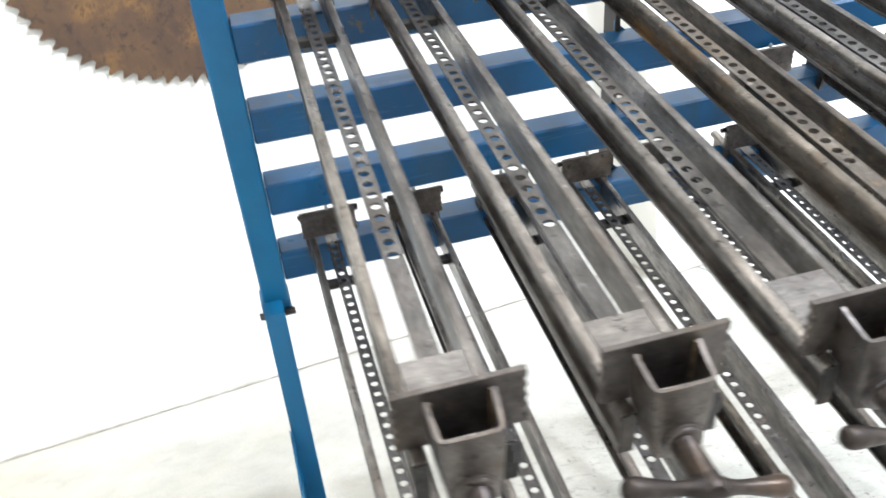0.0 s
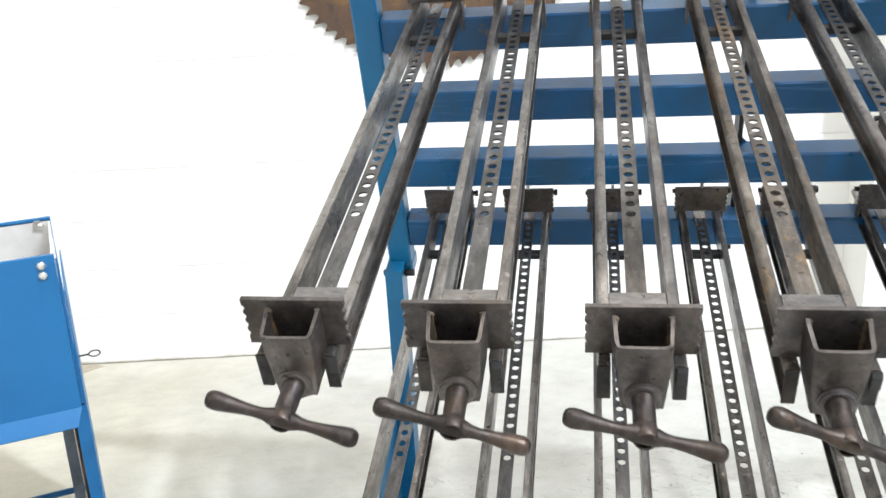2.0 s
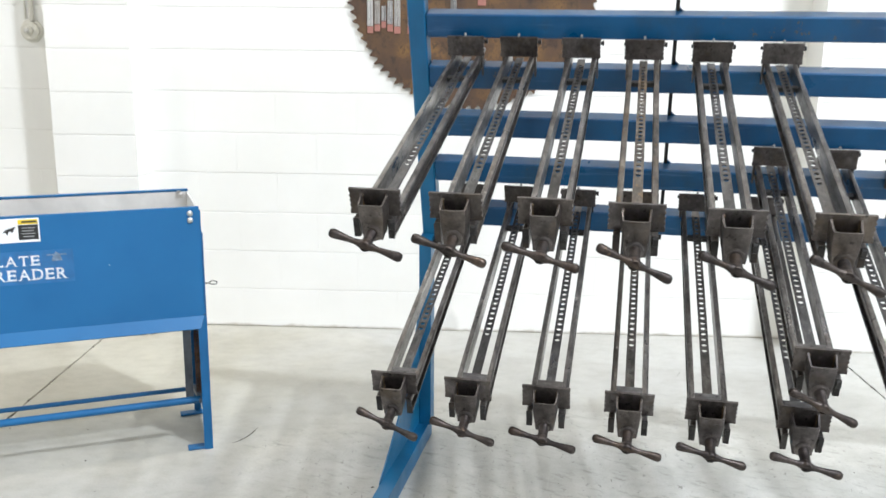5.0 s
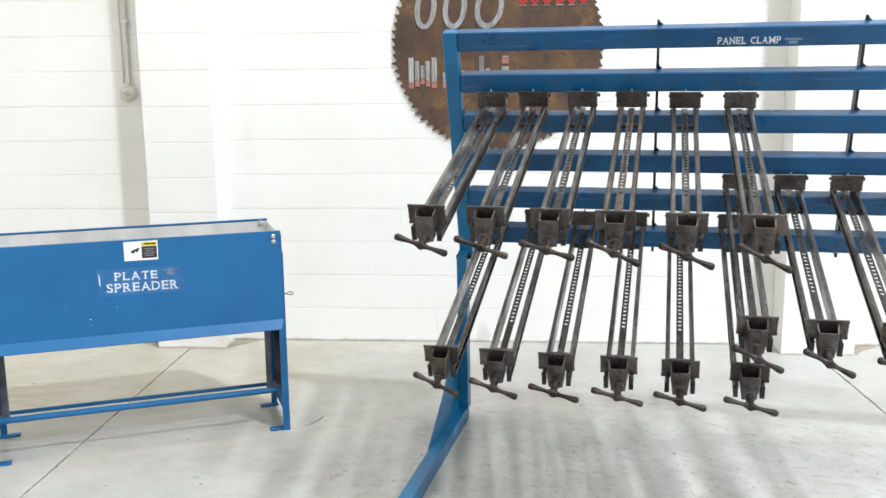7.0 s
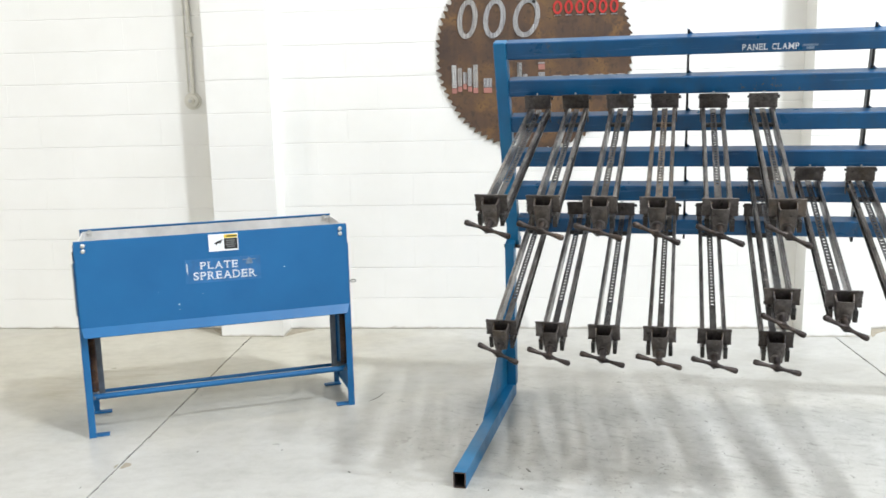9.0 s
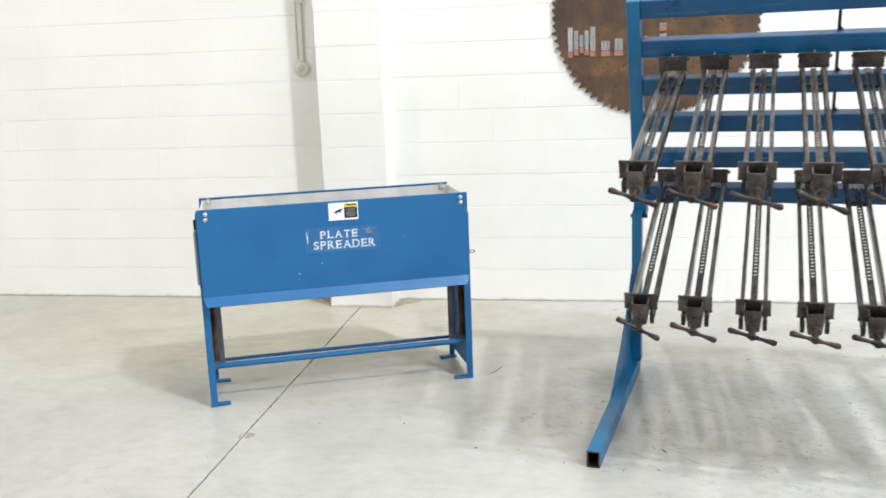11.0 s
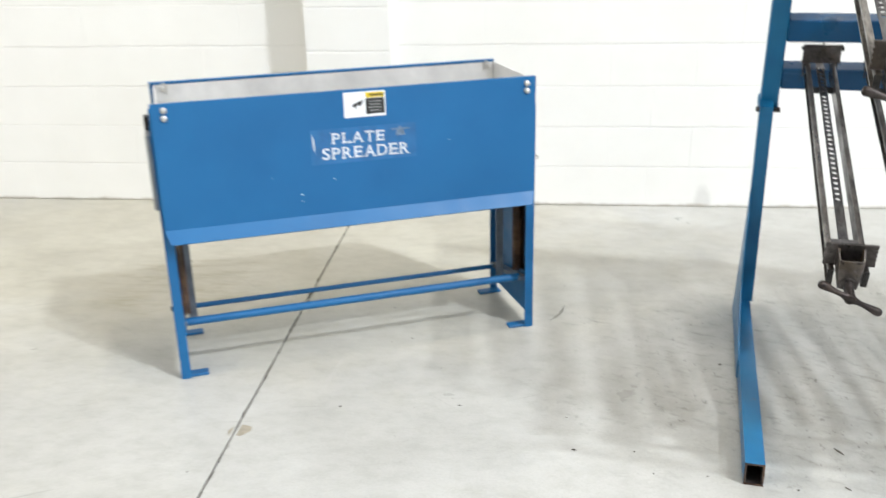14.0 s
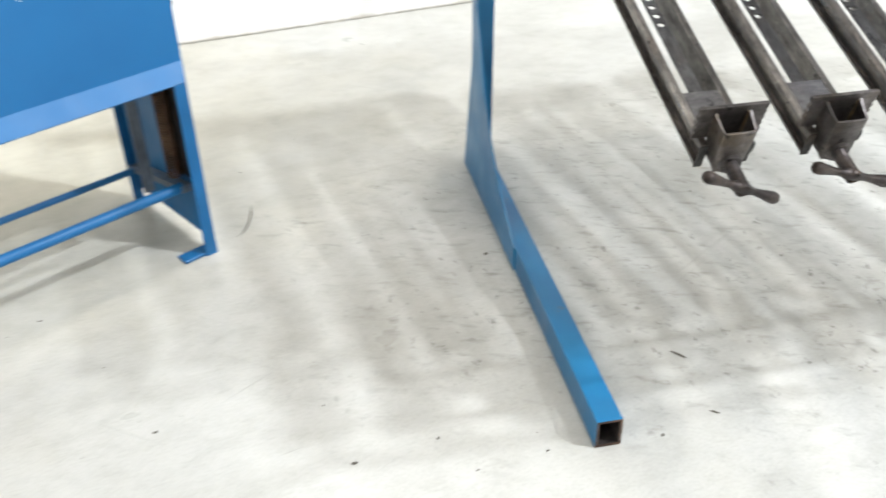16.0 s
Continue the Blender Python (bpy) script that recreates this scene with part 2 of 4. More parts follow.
def wall_paint():
    m, nt, b = node_mat("white_block_paint")
    v = world_vec(nt)
    col = ramp(nt, tex_noise(nt, v, 1.3, 5, 0.6), [(0.3, (0.80, 0.79, 0.74)), (0.7, (0.86, 0.853, 0.812))])
    marks = ramp(nt, tex_noise(nt, world_vec(nt, (1, 1, 2.5)), 9, 8, 0.75), [(0.70, (0, 0, 0)), (0.80, (1, 1, 1))])
    col = mixc(nt, mixc(nt, 1.0, marks, (0.35, 0.35, 0.35), "MULTIPLY"), col, (0.62, 0.60, 0.55))
    # A small greyer patch low on the wall behind the rack post.
    blot_mask = ramp(nt, wall_blot(nt, 2.10, 0.02, 0.07, 0.15), [(0.66, (0, 0, 0)), (1.05, (0.32, 0.32, 0.32))])
    col = mixc(nt, blot_mask, col, (0.40, 0.39, 0.36))
    # Brown dirt along the foot of the wall.
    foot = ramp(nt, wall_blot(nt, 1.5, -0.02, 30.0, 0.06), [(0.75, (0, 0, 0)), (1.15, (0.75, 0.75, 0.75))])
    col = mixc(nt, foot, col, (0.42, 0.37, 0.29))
    nt.links.new(col, b.inputs["Base Color"])
    b.inputs["Roughness"].default_value = 0.55
    bump(nt, b, tex_noise(nt, v, 120, 4, 0.7), 0.25, 0.002)
    return m


def blot(nt, x, y, rx, ry):
    """A round patch on the floor that fades from 1 at its middle to 0 at its rim, with a ragged outline."""
    mp = nt.nodes.new("ShaderNodeMapping")
    mp.inputs["Scale"].default_value = (1 / rx, 1 / ry, 0)
    mp.inputs["Location"].default_value = (-x / rx, -y / ry, 0)
    g = nt.nodes.new("ShaderNodeNewGeometry")
    nt.links.new(g.outputs["Position"], mp.inputs["Vector"])
    sph = nt.nodes.new("ShaderNodeTexGradient")
    sph.gradient_type = "SPHERICAL"
    nt.links.new(mp.outputs["Vector"], sph.inputs["Vector"])
    add = nt.nodes.new("ShaderNodeMath")
    add.operation = "MULTIPLY_ADD"
    add.inputs[1].default_value = 0.7
    nt.links.new(tex_noise(nt, g.outputs["Position"], 2.6, 6, 0.65), add.inputs[0])
    nt.links.new(sph.outputs["Fac"], add.inputs[2])
    return add.outputs[0]


def streaks(nt, vec, turn, long, across, shift, at, soft, most, detail=5):
    """Thin broken marks drawn out along one direction of the floor; long and across in metres."""
    mp = nt.nodes.new("ShaderNodeMapping")
    mp.vector_type = "TEXTURE"
    mp.inputs["Rotation"].default_value = (0, 0, turn)
    mp.inputs["Location"].default_value = (shift, 0.37 * shift, 0)
    mp.inputs["Scale"].default_value = (long, across, 1)
    nt.links.new(vec, mp.inputs["Vector"])
    return ramp(nt, tex_noise(nt, mp.outputs["Vector"], 1.0, detail, 0.62), [(at, (0, 0, 0)), (at + soft, (most,) * 3)])


def concrete():
    """Sealed, trodden concrete: pale and softly clouded, with fine sand grain, trowel marks, and a pitted dirty patch under the rack."""
    m, nt, b = node_mat("sealed_concrete")
    v = world_vec(nt)
    col = ramp(nt, tex_noise(nt, v, 0.9, 4, 0.5), [(0.30, (0.404, 0.398, 0.362)), (0.5, (0.442, 0.438, 0.404)), (0.70, (0.474, 0.472, 0.444))])
    cloud = ramp(nt, tex_noise(nt, v, 4.2, 5, 0.58), [(0.30, (0.90, 0.897, 0.886)), (0.55, (1, 1, 1)), (0.72, (1.04, 1.04, 1.04))])
    col = mixc(nt, 1.0, col, cloud, "MULTIPLY")
    mottle = ramp(nt, tex_noise(nt, world_vec(nt, (0.8, 1.25, 1)), 15, 8, 0.68), [(0.32, (0.90, 0.895, 0.88)), (0.52, (1, 1, 1)), (0.70, (1.05, 1.05, 1.05))])
    col = mixc(nt, 1.0, col, mottle, "MULTIPLY")
    sand = ramp(nt, tex_noise(nt, v, 150, 4, 0.7), [(0.30, (0.90, 0.895, 0.885)), (0.5, (1, 1, 1)), (0.70, (1.05, 1.05, 1.05))])
    col = mixc(nt, 1.0, col, sand, "MULTIPLY")
    # Warm bounced light painted into the floor colour around the hopper.
    yellow = ramp(nt, blot(nt, -0.2, -0.6, 2.6, 1.6), [(0.42, (0, 0, 0)), (0.95, (1.0, 1.0, 1.0))])
    col = mixc(nt, yellow, col, mixc(nt, 1.0, col, (1.04, 1.00, 0.885), "MULTIPLY"))
    # A brown smear on the floor left of the hopper.
    blot_mask = mixc(nt, 1.0, ramp(nt, blot(nt, -0.20, -1.10, 0.50, 0.50), [(0.5, (0, 0, 0)), (0.85, (1, 1, 1))]), ramp(nt, tex_noise(nt, world_vec(nt, (0.5, 2.2, 1)), 7, 7, 0.68), [(0.46, (0, 0, 0)), (0.64, (0.62, 0.62, 0.62))]), "MULTIPLY")
    col = mixc(nt, blot_mask, col, (0.29, 0.25, 0.15))
    worn = ramp(nt, blot(nt, 2.75, -1.75, 1.85, 1.15), [(0.46, (0.0,) * 3), (0.82, (1, 1, 1))])
    grime = ramp(nt, tex_noise(nt, world_vec(nt, (1.0, 0.75, 1)), 5.0, 8, 0.70), [(0.42, (0, 0, 0)), (0.70, (0.62, 0.62, 0.62))])
    col = mixc(nt, mixc(nt, 1.0, grime, worn, "MULTIPLY"), col, (0.27, 0.265, 0.235))
    pits = ramp(nt, tex_noise(nt, world_vec(nt, (1.0, 0.55, 1)), 46, 6, 0.72), [(0.585, (0, 0, 0)), (0.635, (0.85, 0.85, 0.85))])
    patch = ramp(nt, tex_noise(nt, v, 7.5, 5, 0.6), [(0.42, (0.12,) * 3), (0.60, (1, 1, 1))])
    col = mixc(nt, mixc(nt, 1.0, mixc(nt, 1.0, pits, patch, "MULTIPLY"), worn, "MULTIPLY"), col, (0.13, 0.123, 0.105))
    specks = ramp(nt, tex_noise(nt, v, 26, 4, 0.6), [(0.735, (0, 0, 0)), (0.765, (0.75, 0.75, 0.75))])
    col = mixc(nt, specks, col, (0.15, 0.14, 0.12))
    wisps = mixc(nt, 1.0, streaks(nt, v, 0.35, 0.10, 0.040, 2.2, 0.57, 0.16, 0.42, 8), ramp(nt, tex_noise(nt, v, 3.1, 4, 0.55), [(0.46, (0.03,) * 3), (0.62, (0.8, 0.8, 0.8))]), "MULTIPLY")
    col = mixc(nt, wisps, col, (0.255, 0.248, 0.215))
    wisps = mixc(nt, 1.0, streaks(nt, v, -0.5, 0.085, 0.034, 9.2, 0.55, 0.17, 0.8, 8), worn, "MULTIPLY")
    col = mixc(nt, wisps, col, (0.20, 0.193, 0.165))
    for turn, long, across, shift, at, most, tone in ((0.45, 0.9, 0.030, 1.7, 0.665, 0.42, (0.24, 0.23, 0.20)), (-0.75, 1.1, 0.026, 5.1, 0.68, 0.42, (0.23, 0.22, 0.19)), (1.45, 0.8, 0.035, 8.3, 0.66, 0.35, (0.50, 0.497, 0.475)), (0.12, 0.7, 0.022, 3.3, 0.69, 0.45, (0.22, 0.21, 0.18))):
        col = mixc(nt, streaks(nt, v, turn, long, across, shift, at, 0.05, most), col, tone)
    nt.links.new(col, b.inputs["Base Color"])
    nt.links.new(ramp(nt, tex_noise(nt, v, 2.4, 5, 0.6), [(0.3, (0.27,) * 3), (0.7, (0.40,) * 3)]), b.inputs["Roughness"])
    b.inputs["Specular IOR Level"].default_value = 0.42
    bump(nt, b, mixc(nt, 0.5, tex_noise(nt, v, 110, 4, 0.7), pits), 0.10, 0.0015)
    return m


RUST_PLATE, WALL, CONCRETE = rust_plate(), wall_paint(), concrete()
JOINT = plain("joint_dirt", (0.085, 0.075, 0.06), 0.9, 0, 0.4, 60)
TAN = plain("tan_stain", (0.33, 0.295, 0.225), 0.8, 0, 0.2, 30)
# Greys of the unseen ceiling and walls, set for the light they bounce.
CEIL = plain("ceiling_bounce", (0.68, 0.68, 0.67), 0.8)
FAR_WALL = plain("hall_wall_bounce", (0.62, 0.62, 0.60), 0.7)


# ---- mesh helpers ----
def finish(name, bm, mat, smooth=None):
    bmesh.ops.recalc_face_normals(bm, faces=bm.faces)
    me = bpy.data.meshes.new(name)
    if smooth:
        for f in bm.faces:
            f.smooth = True
        for e in bm.edges:
            if len(e.link_faces) == 2 and e.calc_face_angle(0) > radians(smooth):
                e.smooth = False
    bm.to_mesh(me)
    bm.free()
    me.materials.append(mat)
    return me


def part(name, bm, mat, parent=None, label="", smooth=None):
    ob = new(name, finish(name, bm, mat, smooth))
    ob.parent = parent
    return tagged(ob, label)


def empty(name, m, label, category, group="", kind=""):
    ob = new(name)
    ob.empty_display_size = 0.1
    ob.matrix_basis = m
    return tagged(ob, label, category, group, kind)


def box(bm, x0, x1, y0, y1, z0, z1, bevel=0.0, m=None):
    vs = [bm.verts.new((x, y, z)) for x in (x0, x1) for y in (y0, y1) for z in (z0, z1)]
    fs = [bm.faces.new([vs[i] for i in q]) for q in ((0, 1, 3, 2), (4, 6, 7, 5), (0, 4, 5, 1), (2, 3, 7, 6), (0, 2, 6, 4), (1, 5, 7, 3))]
    if bevel:
        es = list({e for f in fs for e in f.edges})
        res = bmesh.ops.bevel(bm, geom=es, offset=bevel, segments=1, affect="EDGES")
        vs = list({v for f in res["faces"] for v in f.verts} | {v for v in vs if v.is_valid})
    if m is not None:
        bmesh.ops.transform(bm, matrix=m, verts=[v for v in vs if v.is_valid])
    return bm


def prism(bm, pts, axis, a, b):
    """A 2D outline drawn out from a to b along axis 0, 1 or 2; the outline's pair are the other two coordinates in order."""
    def place(p, h):
        c = list(p)
        c.insert(axis, h)
        return bm.verts.new(c)
    lo, hi = [place(p, a) for p in pts], [place(p, b) for p in pts]
    n = len(pts)
    bm.faces.new(lo)
    bm.faces.new(hi[::-1])
    for i in range(n):
        j = (i + 1) % n
        bm.faces.new((lo[i], hi[i], hi[j], lo[j]))
    return bm


def rod(bm, p, q, r0, r1=None, n=14, caps=True):
    p, q = Vector(p), Vector(q)
    d = q - p
    r1 = r0 if r1 is None else r1
    m = Matrix.Translation((p + q) / 2) @ d.to_track_quat("Z", "Y").to_matrix().to_4x4()
    bmesh.ops.create_cone(bm, cap_ends=caps, segments=n, radius1=r0, radius2=r1, depth=d.length, matrix=m)
    return bm


def lathe(bm, prof, axis="X", n=16):
    """Rings of (height, radius) along an axis through the origin."""
    rings = []
    for h, r in prof:
        ring = []
        for i in range(n):
            c, s = r * math.cos(2 * math.pi * i / n), r * math.sin(2 * math.pi * i / n)
            ring.append(bm.verts.new({"X": (h, c, s), "Y": (c, h, s), "Z": (c, s, h)}[axis]))
        rings.append(ring)
    for a, b in zip(rings, rings[1:]):
        for i in range(n):
            j = (i + 1) % n
            bm.faces.new((a[i], a[j], b[j], b[i]))
    bm.faces.new(rings[0][::-1])
    bm.faces.new(rings[-1])
    return bm


def tube(bm, m, w, h, length, t=0.004, lead=0.004):
    """A square steel tube along y from 0 to length, open at y=0, with the section's middle at x=0 and z=0."""
    def ring(y, a, b):
        return [bm.verts.new((x, y, z)) for x, z in ((-a, -b), (a, -b), (a, b), (-a, b))]
    a, b = w / 2, h / 2
    o0, o1, i0, i1 = ring(0, a, b), ring(length, a, b), ring(0, a - t, b - t), ring(length - t, a - t, b - t)
    for i in range(4):
        j = (i + 1) % 4
        bm.faces.new((o0[i], o0[j], o1[j], o1[i]))
        bm.faces.new((i0[i], i1[i], i1[j], i0[j]))
        bm.faces.new((o0[i], i0[i], i0[j], o0[j]))
    bm.faces.new(o1)
    bm.faces.new(i1[::-1])
    bmesh.ops.transform(bm, matrix=m, verts=o0 + o1 + i0 + i1)
    return bm


# Serifs by letter: flat ones at a stem's foot (0) or head (1) from x0 to x1, upright ones at an arm's end from y0 to y1, in letter widths and heights.
FLAT = {"P": ((0, -0.10, 0.40), (1, -0.10, 0.10)), "L": ((0, -0.10, 0.10), (1, -0.10, 0.42)), "A": ((0, -0.10, 0.22), (0, 0.72, 1.10)), "T": ((0, 0.30, 0.70),), "E": ((0, -0.10, 0.10), (1, -0.10, 0.10)),
        "R": ((0, -0.10, 0.40), (1, -0.10, 0.10), (0, 0.84, 1.12)), "D": ((0, -0.10, 0.10), (1, -0.10, 0.10)), "N": ((0, -0.10, 0.28), (1, -0.12, 0.10), (1, 0.72, 1.10)), "M": ((0, -0.08, 0.22), (0, 0.74, 1.08), (1, -0.08, 0.08), (1, 0.92, 1.08))}
UPRIGHT = {"L": ((0.92, 0.0, 0.26),), "T": ((0.0, 0.76, 1.0), (0.93, 0.76, 1.0)), "E": ((0.92, 0.0, 0.26), (0.90, 0.76, 1.0), (0.74, 0.36, 0.66)), "S": ((0.86, 0.70, 0.98), (0.05, 0.02, 0.30)), "C": ((0.92, 0.68, 0.98),)}
WIDE = {"P": 0.66, "L": 0.66, "A": 0.86, "T": 0.74, "E": 0.68, "S": 0.60, "R": 0.78, "D": 0.84, "N": 0.86, "C": 0.78, "M": 1.0, " ": 0.40}


def words(name, text, wide, high, mat, parent, m, label=""):
    """Roman capitals: the built-in font's letters, each set to its own width, with serif bars added, scaled to a width and a cap height."""
    bm, x = bmesh.new(), 0.0
    for ch in text:
        w = WIDE[ch]
        if ch != " ":
            cu = bpy.data.curves.new(name, "FONT")
            cu.body, cu.size, cu.extrude, cu.offset = ch, 1.0, 0.0005, 0.010
            tmp = bpy.data.objects.new(name, cu)
            me = bpy.data.meshes.new_from_object(tmp)
            bpy.data.objects.remove(tmp)
            xs, ys = [v.co.x for v in me.vertices], [v.co.y for v in me.vertices]
            me.transform(Matrix.Translation((x, 0, 0)) @ Matrix.Diagonal((w / (max(xs) - min(xs)), 1 / (max(ys) - min(ys)), 1, 1)) @ Matrix.Translation((-min(xs), -min(ys), 0)))
            bm.from_mesh(me)
            for top, x0, x1 in FLAT.get(ch, ()):
                box(bm, x + w * x0, x + w * x1, 0.935 if top else 0.0, 1.0 if top else 0.065, -0.0004, 0.0007)
            for at, y0, y1 in UPRIGHT.get(ch, ()):
                box(bm, x + w * at, x + w * at + 0.055, y0, y1, -0.0003, 0.0008)
        x += w + 0.20
    me = bpy.data.meshes.new(name)
    xs = [v.co.x for v in bm.verts]
    bmesh.ops.transform(bm, matrix=Matrix.Diagonal((wide / (max(xs) - min(xs)), high, 1, 1)) @ Matrix.Translation((-(max(xs) + min(xs)) / 2, -0.5, 0)), verts=bm.verts)
    bm.to_mesh(me)
    bm.free()
    me.materials.append(mat)
    ob = new(name, me)
    ob.parent = parent
    ob.matrix_basis = m
    return tagged(ob, label)


B = bmesh.new

# ---- the room ----
floor = tagged(new("floor", finish("floor", box(B(), -9, 13, -16, 0.3, -0.3, -0.007), JOINT)), "pale sealed concrete floor with dark sawn joints and scuffs", "floor", kind="structure")
rng = random.Random(4)


def joint_x(x0, x1, y0, y1, y):
    return x0 + (x1 - x0) * (y - y0) / (y1 - y0)


def joint_edge(k, side):
    """The worn edge of a sawn joint, from the front of the hall to the wall."""
    ax = ((0.405, 0.352), (4.075, 3.985))[k]
    pts, y = [], -16.0
    while y < -0.02:
        x = joint_x(*ax, -4.0, 0.0, y)
        chip = rng.random()
        wear = 0.0027 + abs(rng.gauss(0, 0.0015)) + (rng.uniform(0.002, 0.007) if chip > 0.94 else 0)
        pts.append((x + side * wear, y))
        y += rng.uniform(0.012, 0.035) if y > -5 else 0.4
    pts.append((joint_x(*ax, -4.0, 0.0, -0.0015) + side * 0.003, -0.0015))
    return pts


l0, r0, l1, r1 = joint_edge(0, -1), joint_edge(0, 1), joint_edge(1, -1), joint_edge(1, 1)
for outline in ([(-9, -0.0015), (-9, -16)] + l0, r0[::-1] + l1, r1[::-1] + [(13, -16), (13, -0.0015)]):
    part("slab", prism(B(), outline, 2, -0.0071, 0.0), CONCRETE, floor)

for pts in ([(0.575, -0.195), (0.64, -0.12), (0.74, -0.03), (0.70, -0.008), (0.58, -0.008)], [(0.155, -0.16), (0.09, -0.09), (0.04, -0.02), (0.06, -0.008), (0.155, -0.008)], [(4.21, -0.21), (4.27, -0.12), (4.40, -0.03), (4.36, -0.008), (4.21, -0.008)],
            [(0.392, -2.19), (0.425, -2.20), (0.43, -2.225), (0.405, -2.255), (0.392, -2.25)], [(0.372, -2.20), (0.360, -2.23), (0.372, -2.26)]):
    part("stain", prism(B(), pts, 2, 0.0001, 0.0007), TAN, floor)

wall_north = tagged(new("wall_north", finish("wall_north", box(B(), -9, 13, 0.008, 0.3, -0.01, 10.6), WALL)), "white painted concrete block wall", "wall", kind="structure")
# Unseen walls and ceiling, added to close the hall and bounce its light.
for nm, dims in (("wall_south", (-9, 13, -16.3, -16, 0, 10.6)), ("wall_west", (-9.3, -9, -16.3, 0.3, 0, 10.6)), ("wall_east", (13, 13.3, -16.3, 0.3, 0, 10.6))):
    tagged(new(nm, finish(nm, box(B(), *dims), FAR_WALL)), "unseen pale hall wall added to bounce light", "wall", kind="structure")
tagged(new("ceiling", finish("ceiling", box(B(), -9.3, 13.3, -16.3, 0.3, 10.6, 10.8), CEIL)), "unseen grey hall ceiling added to bounce light", "ceiling", kind="structure")

# ---- wall pilasters ----
COURSE = 0.2032


def block_mesh(name, w, d, h=COURSE, cut=0.0014, tall=0.005, side=0.0002):
    """A painted block: front at y=0, sunk to y=d, with eased edges that make the joints."""
    bm = B()
    g, gz = 0.0001, 0.0004
    back = [bm.verts.new(p) for p in ((g, d, gz), (w - g, d, gz), (w - g, d, h - gz), (g, d, h - gz))]
    mid = [bm.verts.new(p) for p in ((g, cut, gz), (w - g, cut, gz), (w - g, cut, h - gz), (g, cut, h - gz))]
    fr = [bm.verts.new(p) for p in ((g + side, 0, gz + tall), (w - g - side, 0, gz + tall), (w - g - side, 0, h - gz - tall), (g + side, 0, h - gz - tall))]
    for a, b in ((back, mid), (mid, fr)):
        for i in range(4):
            j = (i + 1) % 4
            bm.faces.new((a[i], a[j], b[j], b[i]))
    bm.faces.new(fr)
    return finish(name, bm, WALL)


PIL = block_mesh("pilaster_block", 0.405, 0.20)
pilasters = []
for n, x in ((1, 0.163), (2, 3.795)):
    p = tagged(new(f"pilaster_{n}", finish("pilaster", box(B(), x + 0.004, x + 0.401, -0.194, 0.02, 0, 10.6), WALL)), "white painted block pilaster standing out of the wall", "pilaster", kind="structure")
    for k in range(12):
        ob = new("block", PIL)
        ob.parent = p
        ob.matrix_basis = pose(x, -0.2 + rng.uniform(-0.0008, 0.0008), k * COURSE)

# ---- conduit and call-point on the wall ----
conduit = empty("conduit", pose(0.018, 0, 0), "white painted vertical conduit ending in a round fitting on the wall", "conduit")
part("pipe", rod(rod(B(), (0, -0.014, 1.55), (0, -0.014, 6.45), 0.012), (-0.034, -0.006, 1.56), (-0.034, -0.006, 6.45), 0.004, n=8), CREAM, conduit, smooth=40)
part("back_plate", lathe(B(), [(0.006, 0.056), (-0.008, 0.056), (-0.012, 0.050)], "Y", 24), CREAM, conduit, smooth=35).matrix_basis = pose(-0.008, 0, 1.503)
bell = part("round_fitting", lathe(B(), [(-0.012, 0.045), (-0.028, 0.045), (-0.034, 0.040), (-0.036, 0.024), (-0.05, 0.022), (-0.056, 0.014)], "Y", 24), CREAM, conduit, "cream round fitting", smooth=35)
bell.matrix_basis = pose(-0.008, 0, 1.503)
nut = part("centre_nut", lathe(B(), [(-0.05, 0.012), (-0.066, 0.012), (-0.068, 0.008)], "Y", 6), BRIGHT, conduit, "bright metal nut")
nut.matrix_basis = pose(-0.008, 0, 1.503)
part("pipe_clip", box(B(), -0.022, 0.022, -0.03, 0.006, 1.90, 1.925, 0.003), CREAM, conduit)

# ---- the round saw blade hung on the wall ----
blade = empty("saw_blade_sign", pose(2.18, -0.012, 1.752), "large rusty circular saw blade hung as a wall sign", "sign")
R_BLADE, TEETH = 0.588, 84
outline = []
for i in range(TEETH):
    a0, st = 2 * math.pi * i / TEETH, 2 * math.pi / TEETH
    worn = rng.uniform(0.4, 1.2)
    for f, r in ((0.0, -0.002), (0.10, 0.024 * worn), (0.26, 0.021 * worn), (0.55, 0.004), (0.80, -0.004)):
        outline.append(((R_BLADE + r) * math.cos(a0 + f * st), (R_BLADE + r) * math.sin(a0 + f * st)))
part("plate", prism(B(), outline, 1, -0.003, 0.003), RUST_PLATE, blade)
part("hanger_bolt", rod(B(), (0, -0.012, 0.30), (0, 0.028, 0.30), 0.012), BLACK, blade)


def ring_shape(cx, cz, rx, rz, t, mat, name, lean=0.0):
    bm, n = B(), 28
    rows = []
    for i in range(n):
        a = 2 * math.pi * i / n
        row = []
        for k, y in ((0, -0.0035), (0, -0.010), (1, -0.010), (1, -0.0035)):
            x, z = (rx - k * t) * math.cos(a), (rz - k * t) * math.sin(a)
            row.append(bm.verts.new((cx + x + lean * z, y, cz + z)))
        rows.append(row)
    for i in range(n):
        for k in range(4):
            bm.faces.new((rows[i][k], rows[(i + 1) % n][k], rows[(i + 1) % n][(k + 1) % 4], rows[i][(k + 1) % 4]))
    return part(name, bm, mat, blade, smooth=40)


def bar_shape(x0, x1, z0, z1, mat, name="sign_bar"):
    return part(name, box(B(), x0 - 2.18, x1 - 2.18, -0.009, -0.0035, z0 - 1.752, z1 - 1.752, 0.002), mat, blade)


